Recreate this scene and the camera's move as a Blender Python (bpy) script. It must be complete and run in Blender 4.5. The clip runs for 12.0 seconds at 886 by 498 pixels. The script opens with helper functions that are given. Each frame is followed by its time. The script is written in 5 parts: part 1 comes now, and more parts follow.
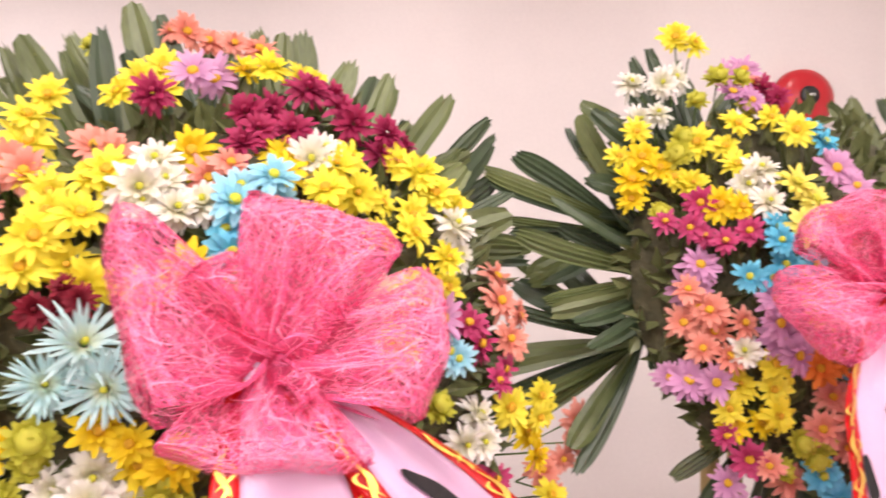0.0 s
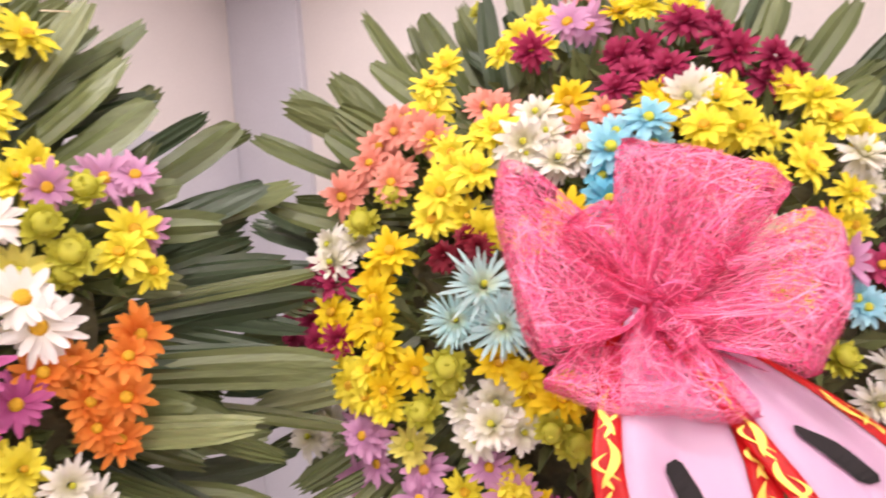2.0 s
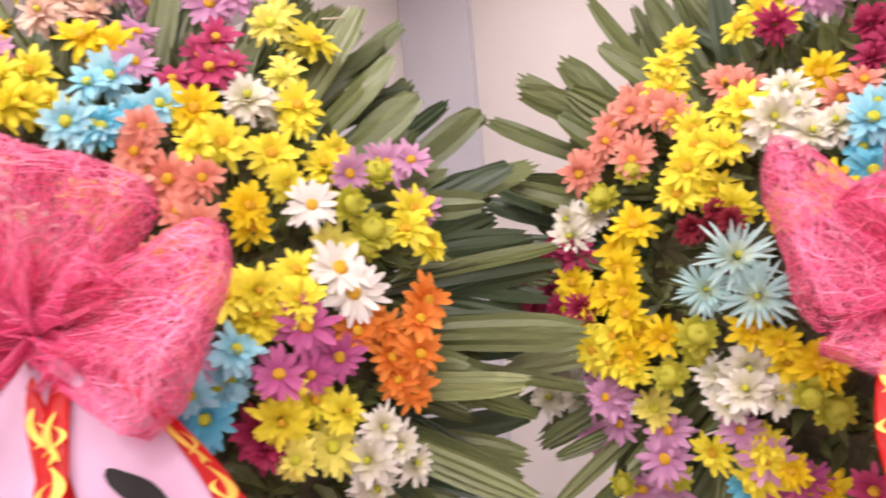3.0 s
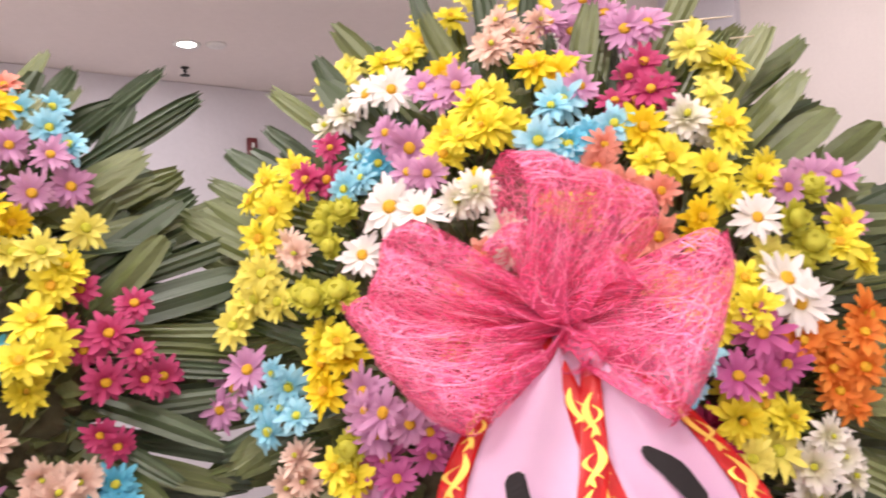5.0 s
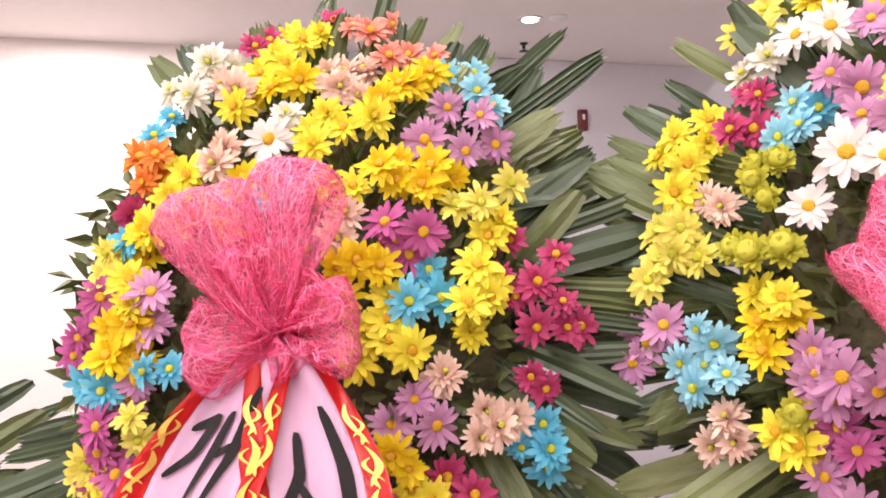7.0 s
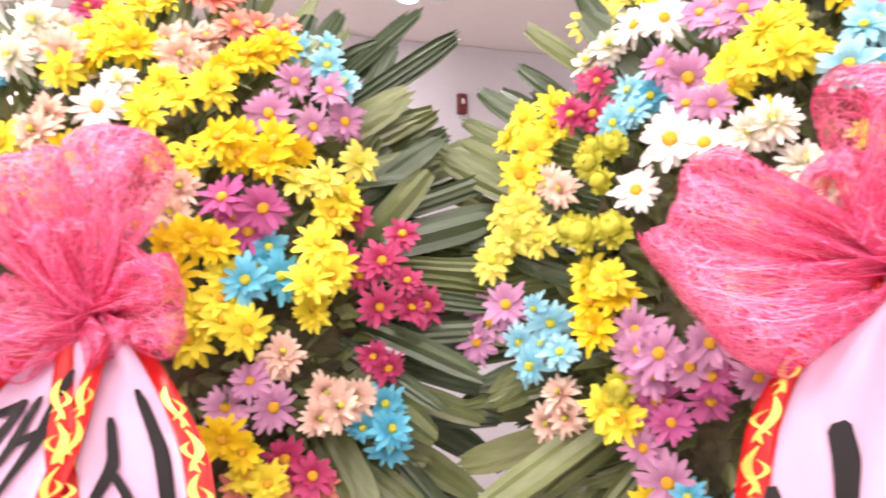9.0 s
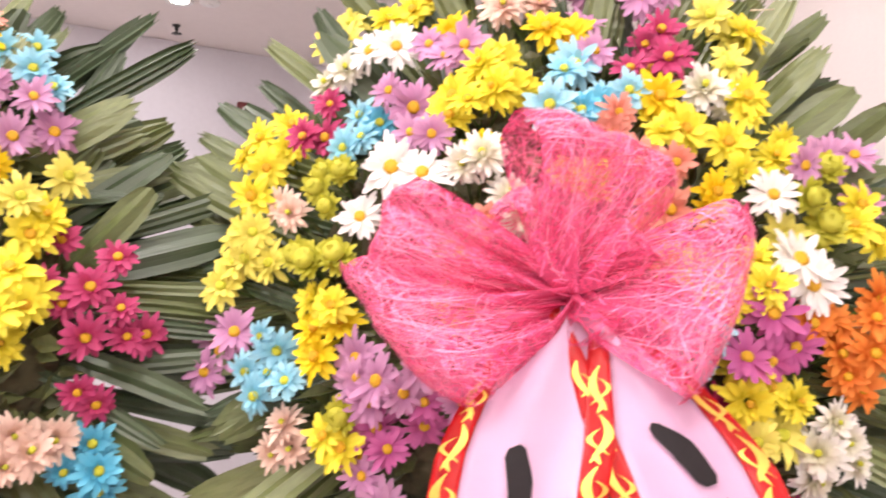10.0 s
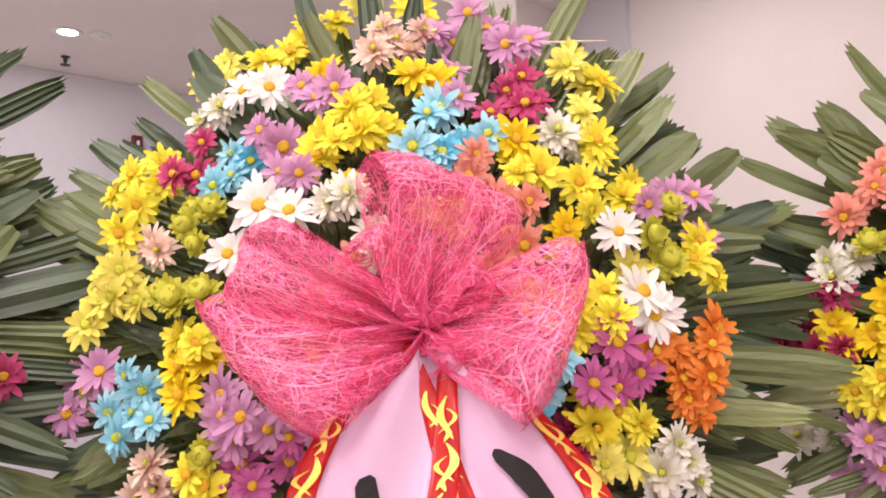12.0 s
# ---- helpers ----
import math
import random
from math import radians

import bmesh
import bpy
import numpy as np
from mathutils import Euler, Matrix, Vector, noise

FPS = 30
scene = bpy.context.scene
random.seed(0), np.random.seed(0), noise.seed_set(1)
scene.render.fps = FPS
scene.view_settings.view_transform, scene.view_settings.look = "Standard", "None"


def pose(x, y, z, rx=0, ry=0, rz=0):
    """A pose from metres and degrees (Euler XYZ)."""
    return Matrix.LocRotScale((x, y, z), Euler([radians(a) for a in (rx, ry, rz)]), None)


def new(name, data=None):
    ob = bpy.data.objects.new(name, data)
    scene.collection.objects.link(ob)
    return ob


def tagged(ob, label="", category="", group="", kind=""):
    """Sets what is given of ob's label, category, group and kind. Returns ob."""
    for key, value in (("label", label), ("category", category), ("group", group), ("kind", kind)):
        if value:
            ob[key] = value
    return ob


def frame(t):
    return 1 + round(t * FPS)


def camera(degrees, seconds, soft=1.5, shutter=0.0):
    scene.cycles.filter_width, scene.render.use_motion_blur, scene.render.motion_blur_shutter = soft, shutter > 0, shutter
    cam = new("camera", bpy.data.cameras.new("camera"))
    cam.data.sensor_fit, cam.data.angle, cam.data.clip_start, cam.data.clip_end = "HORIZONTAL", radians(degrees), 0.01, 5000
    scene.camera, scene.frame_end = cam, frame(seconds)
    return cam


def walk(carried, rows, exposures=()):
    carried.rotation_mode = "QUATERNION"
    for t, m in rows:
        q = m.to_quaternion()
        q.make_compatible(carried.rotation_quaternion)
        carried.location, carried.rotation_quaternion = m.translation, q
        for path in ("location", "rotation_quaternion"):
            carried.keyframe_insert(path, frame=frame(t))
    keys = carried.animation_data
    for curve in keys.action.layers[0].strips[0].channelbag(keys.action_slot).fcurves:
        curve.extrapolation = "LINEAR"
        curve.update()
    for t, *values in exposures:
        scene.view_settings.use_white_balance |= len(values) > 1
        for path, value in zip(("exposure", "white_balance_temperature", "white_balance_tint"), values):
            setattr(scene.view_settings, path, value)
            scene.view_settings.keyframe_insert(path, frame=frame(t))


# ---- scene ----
# camera and its walk
cam = camera(62.55, 12.0, soft=1.8, shutter=0.4)
ROWS = [
    (0.0, 0.001, -0.0004, 1.6472, 94.09, 4.49, -2.78),
    (0.5, -0.0273, -0.0012, 1.6484, 94.2, 4.56, 3.59),
    (1.0, -0.0331, -0.0047, 1.6512, 93.86, 4.72, 10.73),
    (1.5, -0.0166, -0.0051, 1.6526, 92.87, 4.99, 18.7),
    (2.0, 0.0137, -0.0067, 1.6569, 91.43, 4.97, 27.19),
    (2.5, 0.0146, -0.0442, 1.6719, 90.45, 5.04, 34.57),
    (3.0, -0.046, -0.1224, 1.6638, 90.56, 5.32, 38.85),
    (3.2, -0.0648, -0.1568, 1.665, 90.85, 5.35, 40.24),
    (4.8, -0.1514, -0.3265, 1.6754, 92.65, 3.03, 53.2),
    (5.0, -0.1637, -0.3414, 1.6773, 92.52, 2.99, 55.2),
    (5.5, -0.185, -0.382, 1.6689, 92.74, 3.14, 60.55),
    (6.0, -0.2207, -0.4149, 1.6534, 92.6, 3.05, 66.88),
    (6.5, -0.2299, -0.4551, 1.6563, 91.55, 1.94, 75.35),
    (6.7, -0.234, -0.4798, 1.6522, 91.76, 1.3, 77.47),
    (8.3, -0.239, -0.4575, 1.6559, 91.04, 1, 75.93),
    (8.5, -0.2367, -0.4501, 1.6525, 90.76, 0.93, 74.44),
    (9.0, -0.2296, -0.4214, 1.6465, 90.3, 0.72, 69.07),
    (9.5, -0.2162, -0.3713, 1.6524, 90.27, 0.29, 61.18),
    (10.0, -0.2016, -0.3363, 1.6629, 90.91, 0.49, 53.95),
    (10.5, -0.1706, -0.3146, 1.6671, 92.54, 0.9, 50.4),
    (11.0, -0.1543, -0.3099, 1.6663, 93.59, 1.09, 48.1),
    (11.5, -0.1486, -0.3116, 1.6642, 93.63, 1.01, 47.55),
    (12.0, -0.1481, -0.3119, 1.6638, 93.46, 1.18, 47.33),
]
EXPOSURES = [(0.0, -0.23), (0.5, -0.4), (1.0, -0.39), (1.5, -0.37), (2.5, -0.45), (5.5, -0.52), (6.5, -0.52), (8.5, -0.03), (9.5, -0.05), (10.5, -0.45), (12.0, -0.55)]
walk(cam, [(t, pose(x, y, z, rx, ry, rz)) for t, x, y, z, rx, ry, rz in ROWS], EXPOSURES)

# ---------------------------------------------------------------- world and lamps
world = bpy.data.worlds.new("World")
world.use_nodes = True
world.node_tree.nodes["Background"].inputs[0].default_value = (1.0, 0.93, 0.9, 1)
world.node_tree.nodes["Background"].inputs[1].default_value = 0.3
scene.world = world
LAMP_COLOUR = (1.0, 0.90, 0.895)
HIGH, LOW = 3.35, 2.45          # heights of the main ceiling and of the lowered one


def area_lamp(x, y, z, size, watts, colour=LAMP_COLOUR):
    data = bpy.data.lights.new("downlight_beam", "AREA")
    data.shape, data.size, data.energy, data.color = "DISK", size, watts, colour
    ob = new("downlight_beam", data)
    ob.matrix_world = pose(x, y, z)
    return ob


# ---------------------------------------------------------------- materials
def nodes_of(name):
    m = bpy.data.materials.new(name)
    m.use_nodes = True
    return m, m.node_tree.nodes, m.node_tree.links, m.node_tree.nodes["Principled BSDF"]


def plain(name, colour, rough=0.5, metal=0.0, vary=0.12, grain=40.0, bump=0.1, dist=0.002, coord="Object"):
    """Base colour broken up at two scales, with a fine relief."""
    m, N, L, b = nodes_of(name)
    b.inputs["Roughness"].default_value, b.inputs["Metallic"].default_value = rough, metal
    tc = N.new("ShaderNodeTexCoord")
    big, fine = N.new("ShaderNodeTexNoise"), N.new("ShaderNodeTexNoise")
    big.inputs["Scale"].default_value, fine.inputs["Scale"].default_value = grain * 0.08, grain
    big.inputs["Detail"].default_value = 4
    add = N.new("ShaderNodeMath")
    add.operation = "ADD"
    ramp = N.new("ShaderNodeMapRange")
    ramp.inputs["From Min"].default_value, ramp.inputs["From Max"].default_value = 0.6, 1.4
    ramp.inputs["To Min"].default_value, ramp.inputs["To Max"].default_value = 1 - vary, 1 + vary
    mul = N.new("ShaderNodeVectorMath")
    mul.operation = "SCALE"
    mul.inputs[0].default_value = colour[:3]
    L.new(tc.outputs[coord], big.inputs["Vector"])
    L.new(tc.outputs[coord], fine.inputs["Vector"])
    L.new(big.outputs[0], add.inputs[0])
    L.new(fine.outputs[0], add.inputs[1])
    L.new(add.outputs[0], ramp.inputs["Value"])
    L.new(ramp.outputs[0], mul.inputs["Scale"])
    L.new(mul.outputs[0], b.inputs["Base Color"])
    if bump:
        bp = N.new("ShaderNodeBump")
        bp.inputs["Strength"].default_value, bp.inputs["Distance"].default_value = bump, dist
        L.new(fine.outputs[0], bp.inputs["Height"])
        L.new(bp.outputs[0], b.inputs["Normal"])
    return m


def petal_paint(name, colour, second=None, rough=0.55, through_share=0.3, deep=None):
    """Soft petal: colour drifts between blossoms and across each one; light passes through in part."""
    m, N, L, b = nodes_of(name)
    second = second or [min(1.0, c * 0.8 + 0.02) for c in colour]
    info, tc, ns = N.new("ShaderNodeObjectInfo"), N.new("ShaderNodeTexCoord"), N.new("ShaderNodeTexNoise")
    ns.inputs["Scale"].default_value = 90
    ns.inputs["Detail"].default_value = 3
    L.new(tc.outputs["Object"], ns.inputs["Vector"])
    s = N.new("ShaderNodeMath")
    s.operation = "MULTIPLY_ADD"
    s.inputs[1].default_value = 0.55
    L.new(ns.outputs[0], s.inputs[0])
    r = N.new("ShaderNodeMath")
    r.operation = "MULTIPLY"
    r.inputs[1].default_value = 0.55
    L.new(info.outputs["Random"], r.inputs[0])
    L.new(r.outputs[0], s.inputs[2])
    mix = N.new("ShaderNodeMix")
    mix.data_type = "RGBA"
    mix.inputs[6].default_value, mix.inputs[7].default_value = (*colour, 1), (*second, 1)
    L.new(s.outputs[0], mix.inputs[0])
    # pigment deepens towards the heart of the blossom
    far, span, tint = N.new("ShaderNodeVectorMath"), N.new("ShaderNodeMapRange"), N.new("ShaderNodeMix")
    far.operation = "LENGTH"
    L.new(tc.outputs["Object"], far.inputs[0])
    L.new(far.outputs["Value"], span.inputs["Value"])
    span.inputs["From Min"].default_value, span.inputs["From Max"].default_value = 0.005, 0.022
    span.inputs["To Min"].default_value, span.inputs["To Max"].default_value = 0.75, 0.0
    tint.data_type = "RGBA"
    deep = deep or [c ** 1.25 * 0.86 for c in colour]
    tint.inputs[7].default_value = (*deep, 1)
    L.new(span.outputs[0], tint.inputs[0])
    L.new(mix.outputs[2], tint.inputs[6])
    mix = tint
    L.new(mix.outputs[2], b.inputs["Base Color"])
    b.inputs["Roughness"].default_value = rough
    b.inputs["Specular IOR Level"].default_value = 0.25
    tr, ms = N.new("ShaderNodeBsdfTranslucent"), N.new("ShaderNodeMixShader")
    ms.inputs[0].default_value = through_share
    L.new(mix.outputs[2], tr.inputs[0])
    L.new(b.outputs[0], ms.inputs[1])
    L.new(tr.outputs[0], ms.inputs[2])
    L.new(ms.outputs[0], N["Material Output"].inputs[0])
    return m


def leaf_paint(name, colour, second):
    """Leathery palm blade with fine veins along its length and a soft sheen."""
    m, N, L, b = nodes_of(name)
    info, tc, mp, ns, big = [N.new("ShaderNode" + k) for k in ("ObjectInfo", "TexCoord", "Mapping", "TexNoise", "TexNoise")]
    mp.inputs["Scale"].default_value = (260, 260, 6)
    L.new(tc.outputs["Object"], mp.inputs[0])
    L.new(mp.outputs[0], ns.inputs["Vector"])
    ns.inputs["Scale"].default_value, big.inputs["Scale"].default_value = 1.0, 14.0
    L.new(tc.outputs["Object"], big.inputs["Vector"])
    a = N.new("ShaderNodeMath")
    a.operation = "MULTIPLY_ADD"
    a.inputs[1].default_value = 0.5
    L.new(info.outputs["Random"], a.inputs[0])
    h = N.new("ShaderNodeMath")
    h.operation = "MULTIPLY"
    h.inputs[1].default_value = 0.55
    L.new(big.outputs[0], h.inputs[0])
    L.new(h.outputs[0], a.inputs[2])
    mix, vein = N.new("ShaderNodeMix"), N.new("ShaderNodeMix")
    mix.data_type = vein.data_type = "RGBA"
    mix.inputs[6].default_value, mix.inputs[7].default_value = (*colour, 1), (*second, 1)
    L.new(a.outputs[0], mix.inputs[0])
    vein.blend_type = "MULTIPLY"
    vein.inputs[0].default_value = 0.5
    L.new(mix.outputs[2], vein.inputs[6])
    L.new(ns.outputs[0], vein.inputs[7])
    L.new(vein.outputs[2], b.inputs["Base Color"])
    b.inputs["Roughness"].default_value = 0.40
    bp = N.new("ShaderNodeBump")
    bp.inputs["Strength"].default_value, bp.inputs["Distance"].default_value = 0.5, 0.0015
    L.new(ns.outputs[0], bp.inputs["Height"])
    L.new(bp.outputs[0], b.inputs["Normal"])
    return m


def web_paint(name, colour):
    """Open web of random fibres: dense felted strands with small holes between them."""
    m, N, L, b = nodes_of(name)
    tc = N.new("ShaderNodeTexCoord")
    masks = []
    for k, (sc, stretch, turn, thin) in enumerate(((34, 0.14, 0.5, 0.013), (31, 0.14, 1.45, 0.012), (40, 0.16, 2.4, 0.012), (50, 0.2, 0.1, 0.012))):
        mp, ns, d, lt = N.new("ShaderNodeMapping"), N.new("ShaderNodeTexNoise"), N.new("ShaderNodeMath"), N.new("ShaderNodeMath")
        mp.vector_type = "TEXTURE"
        mp.inputs["Rotation"].default_value = (0, 0, turn)
        mp.inputs["Scale"].default_value = (1 / sc, 1 / (sc * stretch), 1 / sc)
        mp.inputs["Location"].default_value = (k * 7.3, k * 3.1, 0)
        ns.inputs["Scale"].default_value, ns.inputs["Detail"].default_value = 1.0, 1.5
        ns.inputs["Distortion"].default_value = 0.6
        L.new(tc.outputs["UV"], mp.inputs[0])
        L.new(mp.outputs[0], ns.inputs["Vector"])
        d.operation = "SUBTRACT"
        d.inputs[1].default_value = 0.5
        L.new(ns.outputs[0], d.inputs[0])
        ab = N.new("ShaderNodeMath")
        ab.operation = "ABSOLUTE"
        L.new(d.outputs[0], ab.inputs[0])
        lt.operation = "LESS_THAN"
        lt.inputs[1].default_value = thin
        L.new(ab.outputs[0], lt.inputs[0])
        masks.append(lt)
    cloud = N.new("ShaderNodeTexNoise")
    cloud.inputs["Scale"].default_value, cloud.inputs["Detail"].default_value = 7.0, 6
    L.new(tc.outputs["UV"], cloud.inputs["Vector"])
    felt = N.new("ShaderNodeMapRange")
    felt.inputs["From Min"].default_value, felt.inputs["From Max"].default_value = 0.36, 0.68
    felt.inputs["To Min"].default_value, felt.inputs["To Max"].default_value = 0.04, 0.33
    L.new(cloud.outputs[0], felt.inputs["Value"])
    # strands crowd together where the ribbon is gathered and along its edges
    crowd, thick_felt = N.new("ShaderNodeUVMap"), N.new("ShaderNodeMath")
    crowd.uv_map = "Dense"
    sep = N.new("ShaderNodeSeparateXYZ")
    L.new(crowd.outputs[0], sep.inputs[0])
    thick_felt.operation = "MULTIPLY_ADD"
    thick_felt.inputs[1].default_value = 0.50
    L.new(sep.outputs[0], thick_felt.inputs[0])
    L.new(felt.outputs[0], thick_felt.inputs[2])
    out = thick_felt
    for lt in masks:
        mx = N.new("ShaderNodeMath")
        mx.operation = "MAXIMUM"
        L.new(out.outputs[0], mx.inputs[0])
        L.new(lt.outputs[0], mx.inputs[1])
        out = mx
    mix = N.new("ShaderNodeMix")
    mix.data_type = "RGBA"
    mix.inputs[6].default_value = (*[c * 0.85 for c in colour], 1)
    mix.inputs[7].default_value = (min(1, colour[0] * 1.05), colour[1] * 2.0 + 0.03, colour[2] * 1.6 + 0.03, 1)
    L.new(masks[0].outputs[0], mix.inputs[0])
    L.new(mix.outputs[2], b.inputs["Base Color"])
    b.inputs["Roughness"].default_value = 0.6
    tr, m1, tp, m2 = [N.new("ShaderNode" + k) for k in ("BsdfTranslucent", "MixShader", "BsdfTransparent", "MixShader")]
    m1.inputs[0].default_value = 0.4
    L.new(mix.outputs[2], tr.inputs[0])
    L.new(b.outputs[0], m1.inputs[1])
    L.new(tr.outputs[0], m1.inputs[2])
    L.new(out.outputs[0], m2.inputs[0])
    L.new(tp.outputs[0], m2.inputs[1])
    L.new(m1.outputs[0], m2.inputs[2])
    L.new(m2.outputs[0], N["Material Output"].inputs[0])
    return m


def glow(name, colour, strength):
    m, N, L, b = nodes_of(name)
    b.inputs["Base Color"].default_value = (0.8, 0.8, 0.8, 1)
    b.inputs["Emission Color"].default_value, b.inputs["Emission Strength"].default_value = (*colour, 1), strength
    return m


WALL = plain("wall_paint", (0.80, 0.74, 0.72), 0.75, vary=0.03, grain=60, bump=0.05)
# colour of the pier, and of the shade painted on the west wall
PIER_AND_SHADE = plain("grey_blue_pier_and_shade", (0.64, 0.63, 0.69), 0.7, vary=0.04, grain=60, bump=0.05)
CEIL = plain("ceiling_board", (0.80, 0.735, 0.725), 0.8, vary=0.03, grain=50, bump=0.05)
FLOOR = plain("floor_stone", (0.42, 0.40, 0.38), 0.3, vary=0.1, grain=30, bump=0.02)
SKIRT = plain("dark_skirting", (0.12, 0.05, 0.05), 0.45, vary=0.1)
WHITE_METAL = plain("white_enamel", (0.8, 0.8, 0.8), 0.35, vary=0.03)
BLACK = plain("black_plastic", (0.02, 0.02, 0.02), 0.4, vary=0.1)
RED_ENAMEL = plain("red_enamel", (0.55, 0.02, 0.03), 0.3, vary=0.06)
DARK_RED = plain("dark_red_paint", (0.13, 0.015, 0.02), 0.4, vary=0.1)
BAMBOO = plain("bamboo", (0.36, 0.25, 0.10), 0.5, vary=0.2, grain=30)
SPLIT_WOOD = plain("split_bamboo", (0.75, 0.66, 0.50), 0.6, vary=0.1)
FOAM = plain("dark_moss_base", (0.085, 0.078, 0.040), 0.9, vary=0.5, grain=60, bump=0.8, dist=0.01)
STEM = plain("green_stem", (0.10, 0.17, 0.03), 0.5, vary=0.25)
LEAVES = [leaf_paint("olive_palm_leaf", (0.075, 0.105, 0.030), (0.20, 0.235, 0.085)), leaf_paint("dark_palm_leaf", (0.034, 0.062, 0.030), (0.095, 0.135, 0.064)), leaf_paint("light_palm_leaf", (0.13, 0.17, 0.055), (0.30, 0.33, 0.14))]
SMALL_LEAF = leaf_paint("flower_leaf", (0.085, 0.115, 0.035), (0.20, 0.22, 0.085))
WEB = web_paint("pink_web", (0.92, 0.10, 0.28))
FIBRE = plain("pink_fibre", (0.96, 0.31, 0.49), 0.5, vary=0.25, grain=120, bump=0)
SATIN = plain("pale_pink_satin", (0.90, 0.62, 0.83), 0.34, vary=0.04, grain=25, bump=0.08)
RED_SATIN = plain("red_satin", (0.72, 0.012, 0.015), 0.3, vary=0.12, grain=60, bump=0.1)
GOLD = plain("gold_foil", (0.80, 0.50, 0.10), 0.3, metal=0.6, vary=0.15, grain=80)
INK = plain("black_ink", (0.012, 0.009, 0.010), 0.9, vary=0.2)
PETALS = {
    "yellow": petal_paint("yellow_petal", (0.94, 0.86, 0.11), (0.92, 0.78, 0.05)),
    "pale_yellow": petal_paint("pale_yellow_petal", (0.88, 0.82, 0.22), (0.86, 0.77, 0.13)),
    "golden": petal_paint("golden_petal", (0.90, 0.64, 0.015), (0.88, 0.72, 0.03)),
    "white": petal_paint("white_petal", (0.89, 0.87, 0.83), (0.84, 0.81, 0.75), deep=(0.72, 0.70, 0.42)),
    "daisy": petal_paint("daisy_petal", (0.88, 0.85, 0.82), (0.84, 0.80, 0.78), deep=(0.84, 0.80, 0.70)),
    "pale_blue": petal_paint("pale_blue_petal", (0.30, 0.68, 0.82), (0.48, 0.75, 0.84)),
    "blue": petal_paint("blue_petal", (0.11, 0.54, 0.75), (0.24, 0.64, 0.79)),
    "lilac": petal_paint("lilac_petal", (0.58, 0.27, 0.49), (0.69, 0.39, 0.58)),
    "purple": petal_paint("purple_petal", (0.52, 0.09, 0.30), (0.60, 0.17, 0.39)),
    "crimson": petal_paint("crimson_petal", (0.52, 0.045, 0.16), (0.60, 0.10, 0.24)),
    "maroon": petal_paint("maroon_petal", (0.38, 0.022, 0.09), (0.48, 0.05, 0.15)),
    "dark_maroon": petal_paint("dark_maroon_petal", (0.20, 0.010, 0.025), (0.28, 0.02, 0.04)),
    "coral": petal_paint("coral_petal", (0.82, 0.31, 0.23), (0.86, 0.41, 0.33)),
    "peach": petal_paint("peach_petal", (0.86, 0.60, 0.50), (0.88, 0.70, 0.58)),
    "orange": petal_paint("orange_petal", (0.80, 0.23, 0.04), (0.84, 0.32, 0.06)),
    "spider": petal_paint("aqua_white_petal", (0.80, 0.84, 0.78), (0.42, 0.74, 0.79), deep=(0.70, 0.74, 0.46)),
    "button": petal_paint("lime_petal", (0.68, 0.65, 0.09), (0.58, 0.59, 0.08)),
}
EYE_YELLOW = plain("yellow_eye", (0.62, 0.34, 0.01), 0.7, vary=0.25, grain=400, bump=0.8, dist=0.002)
EYE_GREEN = plain("green_eye", (0.50, 0.50, 0.03), 0.7, vary=0.25, grain=400, bump=0.8, dist=0.002)


# ---------------------------------------------------------------- mesh helpers
def mesh_of(name, bm, *materials, smooth=True):
    me = bpy.data.meshes.new(name)
    bmesh.ops.recalc_face_normals(bm, faces=bm.faces) if len(bm.faces) < 60000 else None
    bm.to_mesh(me)
    bm.free()
    for m in materials:
        me.materials.append(m)
    if smooth:
        me.polygons.foreach_set("use_smooth", [True] * len(me.polygons))
    return me


def part(name, bm, material, parent=None, label="", m=None, smooth=True):
    ob = new(name, mesh_of(name, bm, material, smooth=smooth) if isinstance(bm, bmesh.types.BMesh) else bm)
    ob.parent = parent
    if m is not None:
        ob.matrix_basis = m
    return tagged(ob, label)


def box(bm, x0, x1, y0, y1, z0, z1, bevel=0.0):
    r = bmesh.ops.create_cube(bm, size=1, matrix=Matrix.Translation(((x0 + x1) / 2, (y0 + y1) / 2, (z0 + z1) / 2)) @ Matrix.Diagonal((x1 - x0, y1 - y0, z1 - z0, 1)))
    if bevel:
        edges = list({e for v in r["verts"] for e in v.link_edges})
        bmesh.ops.bevel(bm, geom=edges, offset=bevel, segments=2, profile=0.5, affect="EDGES")


def tube(bm, points, radii, sides=6):
    """A tapered tube along a line of points."""
    rings = []
    for i, p in enumerate(points):
        d = (Vector(points[min(i + 1, len(points) - 1)]) - Vector(points[max(i - 1, 0)])).normalized()
        a = d.orthogonal().normalized()
        b = d.cross(a)
        rings.append([bm.verts.new(Vector(p) + radii[i] * (math.cos(k * 2 * math.pi / sides) * a + math.sin(k * 2 * math.pi / sides) * b)) for k in range(sides)])
    for r0, r1 in zip(rings, rings[1:]):
        for k in range(sides):
            bm.faces.new((r0[k], r0[(k + 1) % sides], r1[(k + 1) % sides], r1[k]))
    bm.faces.new(rings[0])
    bm.faces.new(rings[-1])


